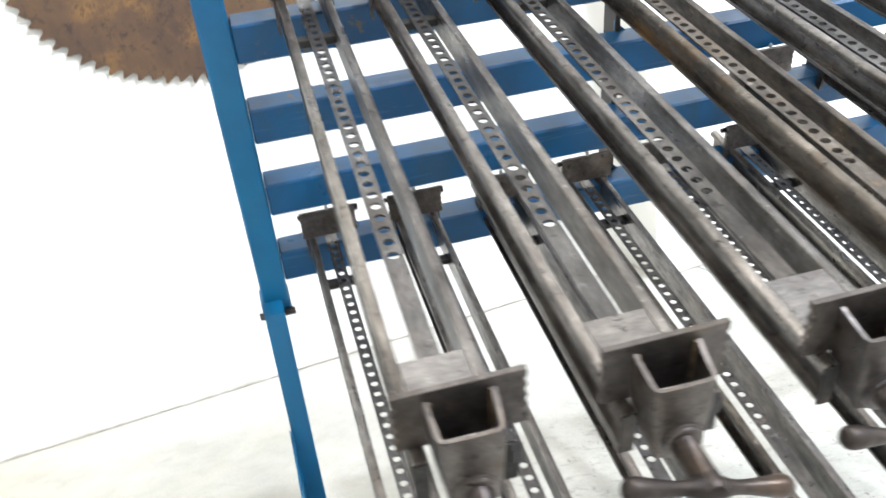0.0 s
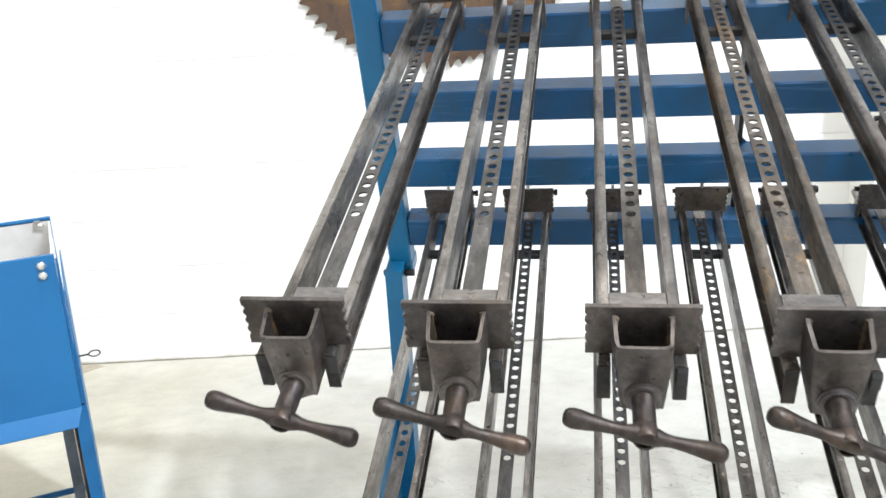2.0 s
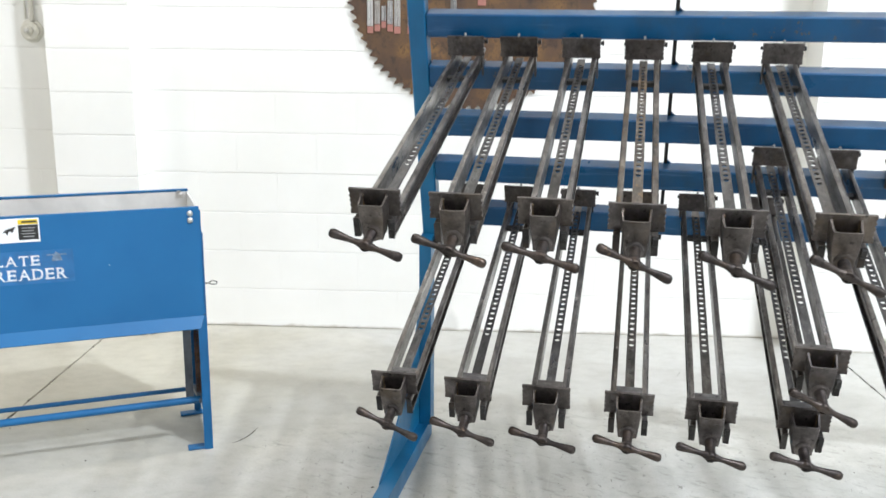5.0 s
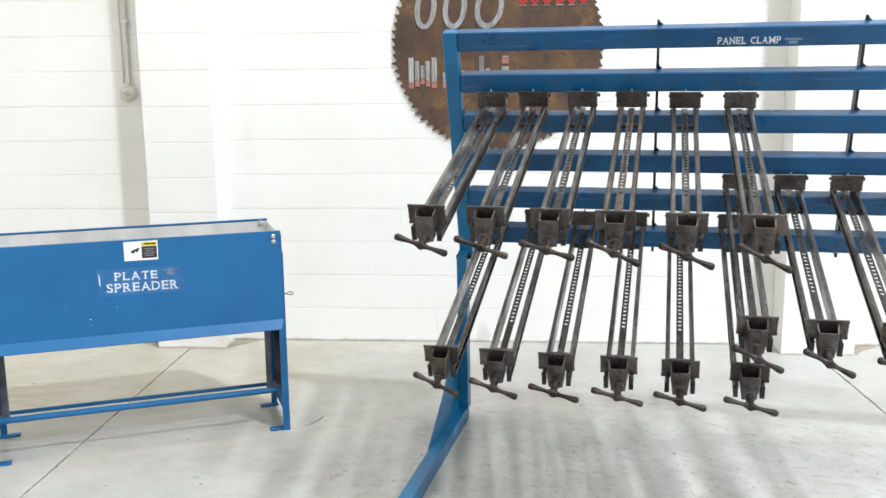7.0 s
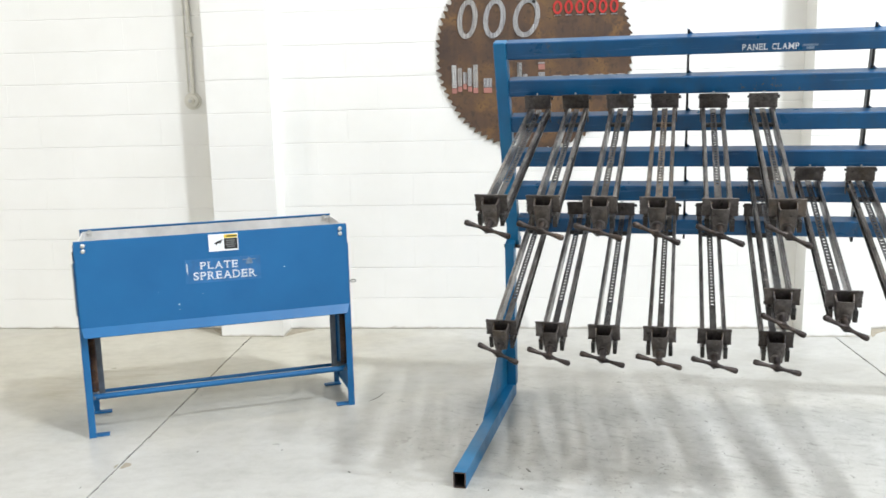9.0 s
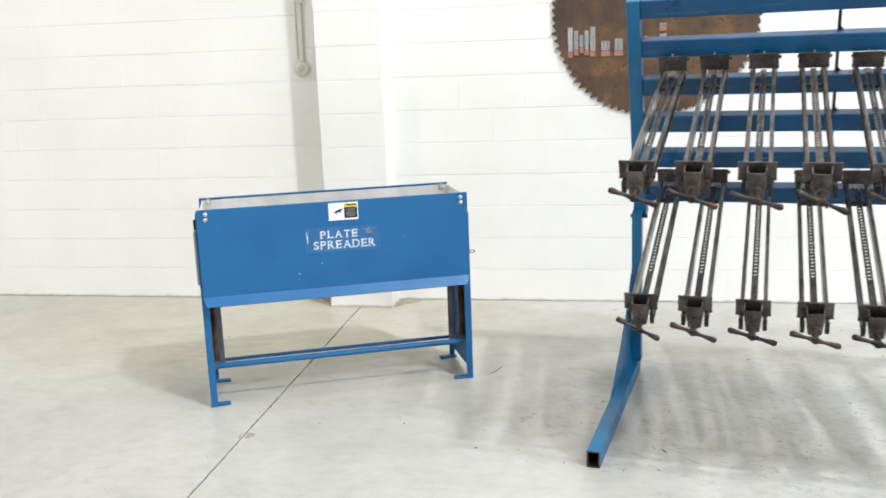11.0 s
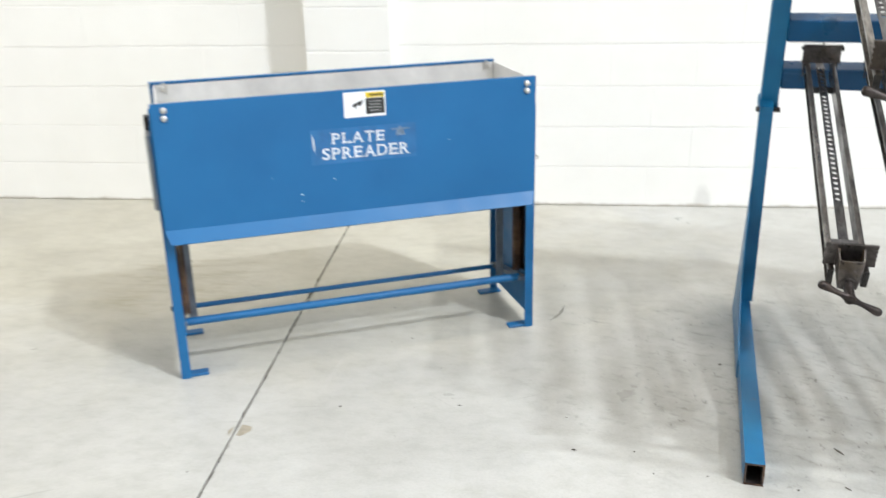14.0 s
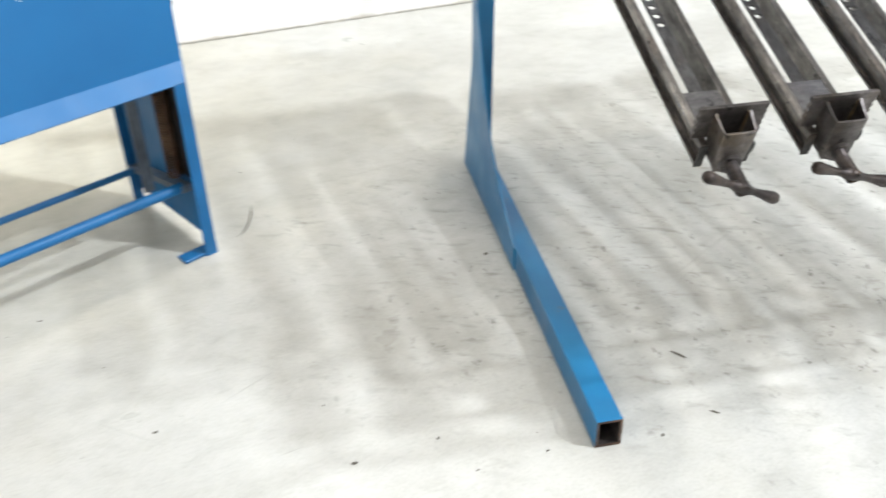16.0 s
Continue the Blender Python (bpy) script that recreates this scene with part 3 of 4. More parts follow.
for cx, rx, lean in ((1.775, 0.062, 0.10), (1.94, 0.068, 0.10), (2.135, 0.082, 0.14)):
    ring_shape(cx - 2.18, 1.958 - 1.752, rx, 0.118, 0.03, SILVER, "sign_ring", lean)
x = 2.295
for w in (0.056, 0.05, 0.056, 0.056, 0.052, 0.052):
    ring_shape(x + w / 2 - 2.18, 2.012 - 1.752, w / 2, 0.040, 0.013, RED, "sign_loop")
    bar_shape(x + 0.006, x + w - 0.006, 1.962, 1.969, SILVER, "sign_edge")
    x += w + 0.014
for x0, x1, z0, z1 in ((1.672, 1.702, 1.51, 1.685), (1.708, 1.735, 1.52, 1.665), (1.741, 1.764, 1.535, 1.64), (1.770, 1.797, 1.52, 1.665), (1.803, 1.834, 1.51, 1.685),
                       (1.868, 1.92, 1.51, 1.60), (1.945, 1.995, 1.51, 1.61), (2.075, 2.105, 1.51, 1.69), (2.112, 2.14, 1.51, 1.62), (2.205, 2.245, 1.51, 1.63), (2.205, 2.245, 1.645, 1.69),
                       (2.29, 2.35, 1.51, 1.61), (2.395, 2.45, 1.51, 1.61), (2.48, 2.51, 1.51, 1.61), (2.54, 2.60, 1.51, 1.61), (2.63, 2.66, 1.51, 1.61), (2.68, 2.73, 1.51, 1.61)):
    bar_shape(x0, x1, z0 + 0.034, z1, SILVER)
    bar_shape(x0, x1, z0, z0 + 0.032, PINK, "sign_foot")

# ---- the blue clamp rack: a leaning frame of six rails on feet ----
LEAN = 17.6
RACK = pose(0, 0, 0, 0, 0, -9.6)
rack = empty("clamp_rack", RACK, "blue painted steel rack with six leaning tube rails on square feet", "rack")
# A frame of its own for the leaning part: x along the rails, z up the lean, y=0 the rails' front.
TILTED = Matrix.Translation((0, -1.1145, 1.376)) @ pose(0, 0, 0, LEAN)


def up(z):
    return (z - 1.376) / math.cos(radians(LEAN))


S0, S1 = 2.204, 5.02
RAIL_Z = [1.668 - 0.1644 * i for i in range(6)]
for i, z in enumerate(RAIL_Z):
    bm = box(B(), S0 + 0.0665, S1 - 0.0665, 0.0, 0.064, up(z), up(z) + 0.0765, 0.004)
    ob = part("rail", bm, RAIL_BLUE_SHADED, rack)
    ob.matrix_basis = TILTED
for s in (S0, S1 - 0.066):
    ob = part("post", box(B(), s + 0.008, s + 0.066, -0.002, 0.056, up(0.79), up(1.668) + 0.0785, 0.004), POST_BLUE_LIT, rack)
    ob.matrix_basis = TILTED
    lower = part("lower_post", prism(B(), [(-0.925, 0.806), (-0.985, 0.79), (-0.965, 0.064), (-0.906, 0.064)], 0, s + 0.006, s + 0.050), POST_BLUE_LIT, rack)
    collar = part("pivot_collar", box(B(), s + 0.002, s + 0.068, -0.008, 0.062, up(0.762), up(0.80), 0.005), POST_BLUE_LIT, rack, "worn pivot collar")
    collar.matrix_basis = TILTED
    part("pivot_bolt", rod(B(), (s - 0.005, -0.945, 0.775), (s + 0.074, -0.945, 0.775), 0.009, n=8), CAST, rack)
    part("foot", tube(B(), Matrix.Translation((s + 0.0165, -2.052, 0.033)), 0.051, 0.066, 1.147), POST_BLUE_LIT, rack, "blue square tube foot with an open raw end")
    part("raw_end", tube(B(), Matrix.Translation((s + 0.0165, -2.0525, 0.033)), 0.0425, 0.0575, 0.5, 0.001), CAST, rack, "rusty raw inside of the tube")
    rim = B()
    for x0, x1, z0, z1 in ((-0.0255, 0.0255, -0.033, -0.0275), (-0.0255, 0.0255, 0.029, 0.033), (-0.0255, -0.0215, -0.0275, 0.029), (0.0215, 0.0255, -0.0275, 0.029)):
        box(rim, s + 0.0165 + x0, s + 0.0165 + x1, -2.0534, -2.0526, 0.0333 + z0, 0.0333 + z1)
    part("cut_rim", rim, RUSTY, rack, "rusty sawn rim of the tube")
    bm = prism(B(), [(-0.905, 0.002), (-0.978, 0.50), (-0.987, 0.495), (-1.033, 0.42), (-1.10, 0.32), (-1.20, 0.215), (-1.33, 0.13), (-1.46, 0.067), (-1.46, 0.004)], 0, s - 0.0140, s - 0.0093)
    for vert in bm.verts:
        # its tall end is bent in to meet the post
        vert.co.x += 0.016 * min(1.0, max(0.0, (vert.co.z - 0.16) / 0.30))
        if vert.co.y > -0.99 and vert.co.x > s - 0.0115 + 0.016 * (vert.co.z > 0.4):
            # the weld along its back edge closes the gap to the post
            vert.co.x = s + 0.0075
    part("gusset", bm, POST_BLUE_LIT, rack)
for s in (3.058, 3.80):
    bm = prism(B(), [(0.053, up(0.80)), (0.115, up(0.80)), (0.115, up(1.66)), (0.062, up(1.758)), (0.053, up(1.758))], 0, s - 0.005, s + 0.005)
    ob = part("back_bar", bm, BLACK, rack, "dark flat bar behind the rails")
    ob.matrix_basis = TILTED
    for z in RAIL_Z:
        fl = part("weld_foot", prism(B(), [(s - 0.006, up(z) + 0.0765), (s + 0.018, up(z) + 0.0765), (s - 0.006, up(z) + 0.10)], 1, 0.056, 0.062), RAIL_BLUE_SHADED, rack)
        fl.matrix_basis = TILTED
words("lettering", "PANEL CLAMP", 0.226, 0.026, FADED_INK, rack, TILTED @ pose(3.388, -0.0006, up(1.692), 90), "white lettering")
part("emblem", box(B(), 3.515, 3.575, -0.001, 0.0004, up(1.694) - 0.004, up(1.694) + 0.004), EMBLEM, rack).matrix_basis = TILTED
part("emblem", box(B(), 3.53, 3.56, -0.001, 0.0004, up(1.694) - 0.018, up(1.694) - 0.007), EMBLEM, rack).matrix_basis = TILTED


# ---- panel clamps: x across, y up the bar from the near jaw, z square to the bar; the origin is the middle of the near jaw's top ----
BAR = 1.06


def channel_mesh(side):
    """A steel channel with its back inwards and its flanges outwards."""
    i, o, t, top, low = 0.0325, 0.047, 0.004, -0.0645, -0.112
    pts = [(i, top - 0.001), (i + 0.001, top), (o - 0.0055, top), (o - 0.0022, top - 0.0012), (o - 0.0006, top - 0.0032), (o, top - 0.006), (o, top - 0.011), (o - 0.003, top - 0.011), (o - 0.004, top - 0.005), (i + t, top - 0.005), (i + t, low + 0.005), (o - 0.004, low + 0.005), (o, low + 0.008), (o, low + 0.003), (o - 0.003, low), (i, low)]
    pts = [(side * x, z) for x, z in pts]
    return prism(B(), pts, 1, -0.023, BAR + 0.085)


def strap_mesh(last):
    """A flat steel strap with a row of punched round holes an inch apart."""
    bm, h, t, w, p, r = B(), -0.076, 0.003, 0.0120, 0.0254, 0.0070
    def slab(y0, y1):
        box(bm, -w, w, y0, y1, h - t, h)
    first = last - p / 2
    slab(0.018, first)
    n = int((BAR - 0.012 - first) / p)
    for k in range(n):
        c = first + (k + 0.5) * p
        rim = [(w, c), (w, c + p / 2), (0, c + p / 2), (-w, c + p / 2), (-w, c), (-w, c - p / 2), (0, c - p / 2), (w, c - p / 2)]
        hole = [(r * math.cos(math.pi * i / 4), c + r * math.sin(math.pi * i / 4)) for i in range(8)]
        rows = [[bm.verts.new((x, y, z)) for x, y in q] for q, z in ((rim, h), (hole, h), (hole, h - t), (rim, h - t))]
        for i in range(8):
            j = (i + 1) % 8
            for a, b in ((0, 1), (1, 2), (2, 3)):
                bm.faces.new((rows[a][i], rows[a][j], rows[b][j], rows[b][i]))
            if i in (0, 3, 4, 7):
                bm.faces.new((rows[0][i], rows[3][i], rows[3][j], rows[0][j]))
    slab(first + n * p, BAR + 0.02)
    bmesh.ops.remove_doubles(bm, verts=bm.verts, dist=0.00005)
    return bm


def jaw_mesh():
    """A jaw plate with notched ends."""
    w, h, pts = 0.0595, -0.064, []
    notches = (-0.013, -0.025, -0.037, -0.049)
    right = [(w, 0.0)]
    for z in notches:
        right += [(w, z + 0.004), (w - 0.0035, z + 0.002), (w - 0.0035, z - 0.002), (w, z - 0.004)]
    right += [(w, h)]
    pts = right + [(-x, z) for x, z in right[::-1]]
    bm = prism(B(), pts, 1, -0.0065, 0.0)
    bmesh.ops.bevel(bm, geom=bm.edges[:], offset=0.0007, segments=1, affect="EDGES")
    return bm


def yoke_mesh():
    """The bent steel saddle in front of the jaw that carries the screw: flared arms, open above, rounded below."""
    bm, t = B(), 0.0040
    plan = [(-0.0318, -0.0066), (-0.0308, -0.018), (-0.0298, -0.030), (-0.0292, -0.0395), (-0.0272, -0.0448), (-0.0222, -0.0470), (0.0, -0.0475)]
    plan += [(-x, y) for x, y in plan[-2::-1]]
    n, levels = len(plan), 9
    def edge(k):
        x, y = plan[k]
        side = min(1.0, max(0.0, (y + 0.047) / 0.040))
        rise = -0.0205 + 0.0095 * side ** 1.5
        if abs(x) < 0.0225:
            low = -0.1095 + 0.006 * (abs(x) / 0.0225) ** 4
        else:
            low = -0.1075 + 0.028 * side ** 1.1
        return rise, low
    def inward(k):
        a, b = Vector(plan[max(0, k - 1)]), Vector(plan[min(n - 1, k + 1)])
        d = (b - a).normalized()
        return Vector((-d.y, d.x)) * t
    outer, inner = [], []
    for k in range(n):
        rise, low = edge(k)
        q = Vector(plan[k]) + inward(k)
        zs = [rise + (low - rise) * i / (levels - 1) for i in range(levels)]
        slim = [1.0 - 0.20 * min(1.0, max(0.0, -0.048 - z) / 0.055) for z in zs]
        outer.append([bm.verts.new((plan[k][0] * f, plan[k][1], z)) for z, f in zip(zs, slim)])
        inner.append([bm.verts.new((q.x * f, min(q.y, -0.0066), z)) for z, f in zip(zs, slim)])
    for k in range(n - 1):
        for i in range(levels - 1):
            bm.faces.new((outer[k][i], outer[k + 1][i], outer[k + 1][i + 1], outer[k][i + 1]))
            bm.faces.new((inner[k][i], inner[k][i + 1], inner[k + 1][i + 1], inner[k + 1][i]))
        bm.faces.new((outer[k][0], inner[k][0], inner[k + 1][0], outer[k + 1][0]))
        bm.faces.new((outer[k][-1], outer[k + 1][-1], inner[k + 1][-1], inner[k][-1]))
    for k in (0, n - 1):
        for i in range(levels - 1):
            bm.faces.new((outer[k][i], outer[k][i + 1], inner[k][i + 1], inner[k][i]))
    box(bm, -0.0215, 0.0215, -0.0425, -0.001, -0.104, -0.099)
    return bm


def handle_mesh():
    prof = [(-0.0845, 0.003), (-0.0835, 0.0068), (-0.080, 0.0096), (-0.075, 0.0108), (-0.068, 0.0104), (-0.055, 0.0086), (-0.040, 0.0069), (-0.028, 0.0063), (-0.020, 0.0072), (-0.012, 0.0098)]
    bm = lathe(B(), prof + [(-h, r) for h, r in prof[::-1]], "X", 14)
    return bm


CHANNELS = [finish("side_channel", channel_mesh(s), STEEL, 40) for s in (-1, 1)]
OLD_CHANNELS = [finish("side_channel", channel_mesh(s), OLD_STEEL, 40) for s in (-1, 1)]
STRAPS = {k: finish("hole_strap", strap_mesh(v), STRAP) for k, v in (("A", 0.281), ("B", 0.293))}
OLD_STRAP = finish("hole_strap", strap_mesh(0.281), OLD_STEEL)
JAW = finish("jaw_plate", jaw_mesh(), CAST)
YOKE = finish("yoke", yoke_mesh(), CAST, 45)
TIE = finish("tie_plate", box(B(), -0.0325, 0.0325, 0.001, 0.101, -0.071, -0.0652, 0.001), TIE_STEEL)
LUG = finish("side_lug", prism(B(), [(-0.0265, -0.0655), (-0.0255, -0.0655), (-0.0255, -0.090), (-0.029, -0.087), (-0.030, -0.070)], 0, 0.036, 0.0465), BLACK)
# Added near-black plates that paint the shade in the open channel ends.
DARK_END_PLATES = [finish("end_cap", prism(B(), [(side * 0.0330, -0.0250), (side * 0.0462, -0.0250), (side * 0.0474, -0.0238), (side * 0.0474, -0.0232), (side * 0.0330, -0.0232)], 2, -0.1125, -0.0665), OILY_SHADE) for side in (-1, 1)]


def weld_mesh(side):
    """An uneven weld bead where a yoke arm meets the jaw."""
    bm, wob = B(), random.Random(9 + side)
    z, rings = -0.012, []
    while z > -0.058:
        r = wob.uniform(0.0012, 0.0030)
        cx = side * (0.0270 + wob.uniform(-0.0005, 0.0007))
        rings.append([bm.verts.new((cx + r * math.cos(a), -0.0072 + r * math.sin(a), z)) for a in (0.3, 1.35, 2.4, 3.45, 4.5, 5.55)])
        z -= wob.uniform(0.0018, 0.0034)
    for a, b in zip(rings, rings[1:]):
        for k in range(6):
            bm.faces.new((a[k], a[(k + 1) % 6], b[(k + 1) % 6], b[k]))
    bm.faces.new(rings[0])
    bm.faces.new(rings[-1][::-1])
    return bm


WELDS = [finish("weld_bead", weld_mesh(side), WELD, 60) for side in (-1, 1)]
COLLAR = finish("collar", lathe(B(), [(-0.047, 0.0205), (-0.0495, 0.0205), (-0.0500, 0.0185), (-0.0525, 0.0185), (-0.0532, 0.0172), (-0.0532, 0.0130)], "Y", 22), CAST, 35)
SCREW = finish("screw", lathe(B(), [(-0.03, 0.0126), (-0.060, 0.0126), (-0.061, 0.0120), (-0.092, 0.0120), (-0.094, 0.0118)], "Y", 18), BROWN, 35)
HUB = lathe(B(), [(0.012, 0.0115), (0.009, 0.0128), (0.0, 0.0134), (-0.0065, 0.0130), (-0.0085, 0.0120), (-0.0090, 0.0098), (0.005, 0.0092)], "Y", 20)
HANDLE = finish("handle", handle_mesh(), BROWN, 50)
HUB = finish("hub", HUB, BROWN, 35)
SOCKET = finish("socket", lathe(B(), [(0.0005, 0.0094), (0.0015, 0.0094)], "Y", 12), BLACK)
PIN = finish("pivot_pin", rod(rod(B(), (-0.063, BAR + 0.016, -0.022), (0.063, BAR + 0.016, -0.022), 0.0055), (0.061, BAR + 0.016, -0.022), (0.068, BAR + 0.016, -0.022), 0.0075), BLACK, 35)
HANG = [finish("hanger", prism(B(), [(BAR - 0.004, -0.012), (BAR + 0.016, -0.012), (BAR + 0.016, -0.128), (BAR, -0.132), (BAR - 0.004, -0.11)], 0, s * 0.048, s * 0.053), CAST) for s in (-1, 1)]
STUD = finish("stud", rod(rod(B(), (0, BAR - 0.003, -0.02), (0, BAR - 0.003, 0.010), 0.003, n=8), (0, BAR - 0.003, 0.004), (0, BAR - 0.003, 0.008), 0.0045, n=6), GREY)
CROSS = finish("cross_piece", box(B(), -0.0325, 0.0325, 0.905, 0.925, -0.096, -0.082, 0.001), BLACK)


def clamp_parts(clamp, row):
    def sub(name, me, parent, m=None, label=""):
        ob = new(name, me)
        ob.parent = parent
        if m is not None:
            ob.matrix_basis = m
        return tagged(ob, label)
    for me in CHANNELS:
        sub("side_channel", me, clamp)
    sub("hole_strap", STRAPS[row], clamp, label="flat strap with punched holes")
    sub("tie_plate", TIE, clamp)
    for me in DARK_END_PLATES:
        sub("end_cap", me, clamp)
    jaw = sub("jaw_plate", JAW, clamp, label="dark jaw plate with notched ends")
    sub("tail_jaw_plate", JAW, clamp, pose(0, BAR, 0))
    sub("yoke", YOKE, jaw)
    sub("collar", COLLAR, jaw, pose(0, 0, -0.087))
    sub("side_lug", LUG, jaw)
    for me in WELDS:
        sub("weld_bead", me, jaw, label="rusty weld bead")
    sub("screw", SCREW, jaw, pose(0, 0, -0.087))
    handle = sub("handle", HANDLE, clamp, pose(0, -0.1, -0.088), "worn brown iron tommy bar handle")
    sub("hub", HUB, handle)
    sub("socket", SOCKET, handle)
    sub("pivot_pin", PIN, clamp)
    for me in HANG:
        sub("hanger", me, clamp)
    sub("stud", STUD, clamp)
    sub("cross_piece", CROSS, clamp)


PITCH = 17.9
CLAMPS = [
    # row, along the rack, out, height, turn of the handle, skew of the bar, shift of the jaw
    ("A", 2.391, -2.203, 1.185, 19.5, -0.9, 0.003), ("A", 2.578, -2.209, 1.185, 20, 0.0, 0.0), ("A", 2.773, -2.214, 1.184, 17, 0, 0),
    ("A", 2.964, -2.212, 1.182, 25, 0, 0), ("A", 3.166, -2.202, 1.178, 24, 0, 0), ("A", 3.378, -2.185, 1.176, 27, 0.4, 0),
    ("B", 2.385, -2.003, 0.679, 28, 0, 0), ("B", 2.576, -2.003, 0.679, 21, 0, 0), ("B", 2.773, -2.0, 0.676, 16.5, 0, 0),
    ("B", 2.975, -2.0, 0.678, 15.5, 0, 0), ("B", 3.168, -2.0, 0.678, 16.5, 0, 0), ("B", 3.379, -2.0, 0.678, 15, 0, 0),
    ("B", 3.385, -2.075, 0.852, 28, 0, 0), ("B", 3.582, -2.078, 0.852, 29, 0, 0), ("B", 3.790, -2.078, 0.852, 15, 0, 0), ("B", 4.00, -2.078, 0.852, 22, 0, 0),
]
first = {}
for n_clamp, (row, s, v, z, turn, skew, shift) in enumerate(CLAMPS):
    m = RACK @ pose(s, v, z, PITCH, 0, skew)
    if row not in first:
        clamp = first[row] = empty("panel_clamp", m, "worn grey steel panel clamp with perforated strap and brown handle", "clamp", "panel clamps on the rack")
        clamp_parts(clamp, row)
    else:
        clamp = copy_thing(first[row], m)
        if n_clamp == 3:
            tagged(clamp, "rust stained steel panel clamp with perforated strap and brown handle")
    for ob in clamp.children:
        kind = ob.name.split(".")[0]
        if kind == "hole_strap":
            ob.data = OLD_STRAP if n_clamp == 3 else STRAPS[row]
        elif n_clamp == 3 and kind == "side_channel":
            ob.data = OLD_CHANNELS[CHANNELS.index(ob.data)]
        if kind == "handle":
            ob.matrix_basis = pose(shift, -0.1, -0.088, 0, turn, 0)
        elif kind == "jaw_plate":
            ob.matrix_basis = pose(shift, 0, 0)

# ---- the plate spreader: a blue sheet-metal hopper on two flanged end legs with a pedal bar ----
spreader = empty("plate_spreader", pose(0.097, -1.906, 0, 0, 0, 22.7), "blue sheet metal hopper machine on flanged legs with a foot pedal", "machine")
FRONT = -0.046
bm = prism(B(), [(FRONT, 0.921), (FRONT, 0.526), (FRONT - 0.024, 0.486), (FRONT - 0.022, 0.483), (FRONT + 0.004, 0.520), (FRONT + 0.005, 0.918), (FRONT + 0.012, 0.918), (FRONT + 0.012, 0.921)], 0, 0.010, 1.236)
for vert in bm.verts:
    # the flared lip is cut back at its ends
    if vert.co.z < 0.50:
        vert.co.x += 0.012 if vert.co.x < 0.5 else -0.016
part("front_panel", bm, BLUE, spreader)
part("rear_panel", prism(B(), [(0.372, 0.918), (0.372, 0.50), (0.367, 0.50), (0.367, 0.912), (0.358, 0.912), (0.358, 0.918)], 0, 0.010, 1.236), BLUE, spreader)
part("rear_lining", box(B(), 0.028, 1.230, 0.352, 0.3568, 0.55, 0.909), LINING, spreader, "brushed steel hopper lining")
part("front_lining", box(B(), 0.028, 1.230, -0.0338, -0.030, 0.55, 0.9165), LINING, spreader)
for x0, x1 in ((0.024, 0.029), (1.229, 1.234)):
    part("end_lining", box(B(), x0, x1, -0.029, 0.351, 0.55, 0.910), LINING, spreader)
part("hopper_floor", prism(B(), [(-0.028, 0.62), (0.16, 0.553), (0.35, 0.62), (0.35, 0.612), (0.16, 0.545), (-0.028, 0.612)], 0, 0.03, 1.228), LINING, spreader)
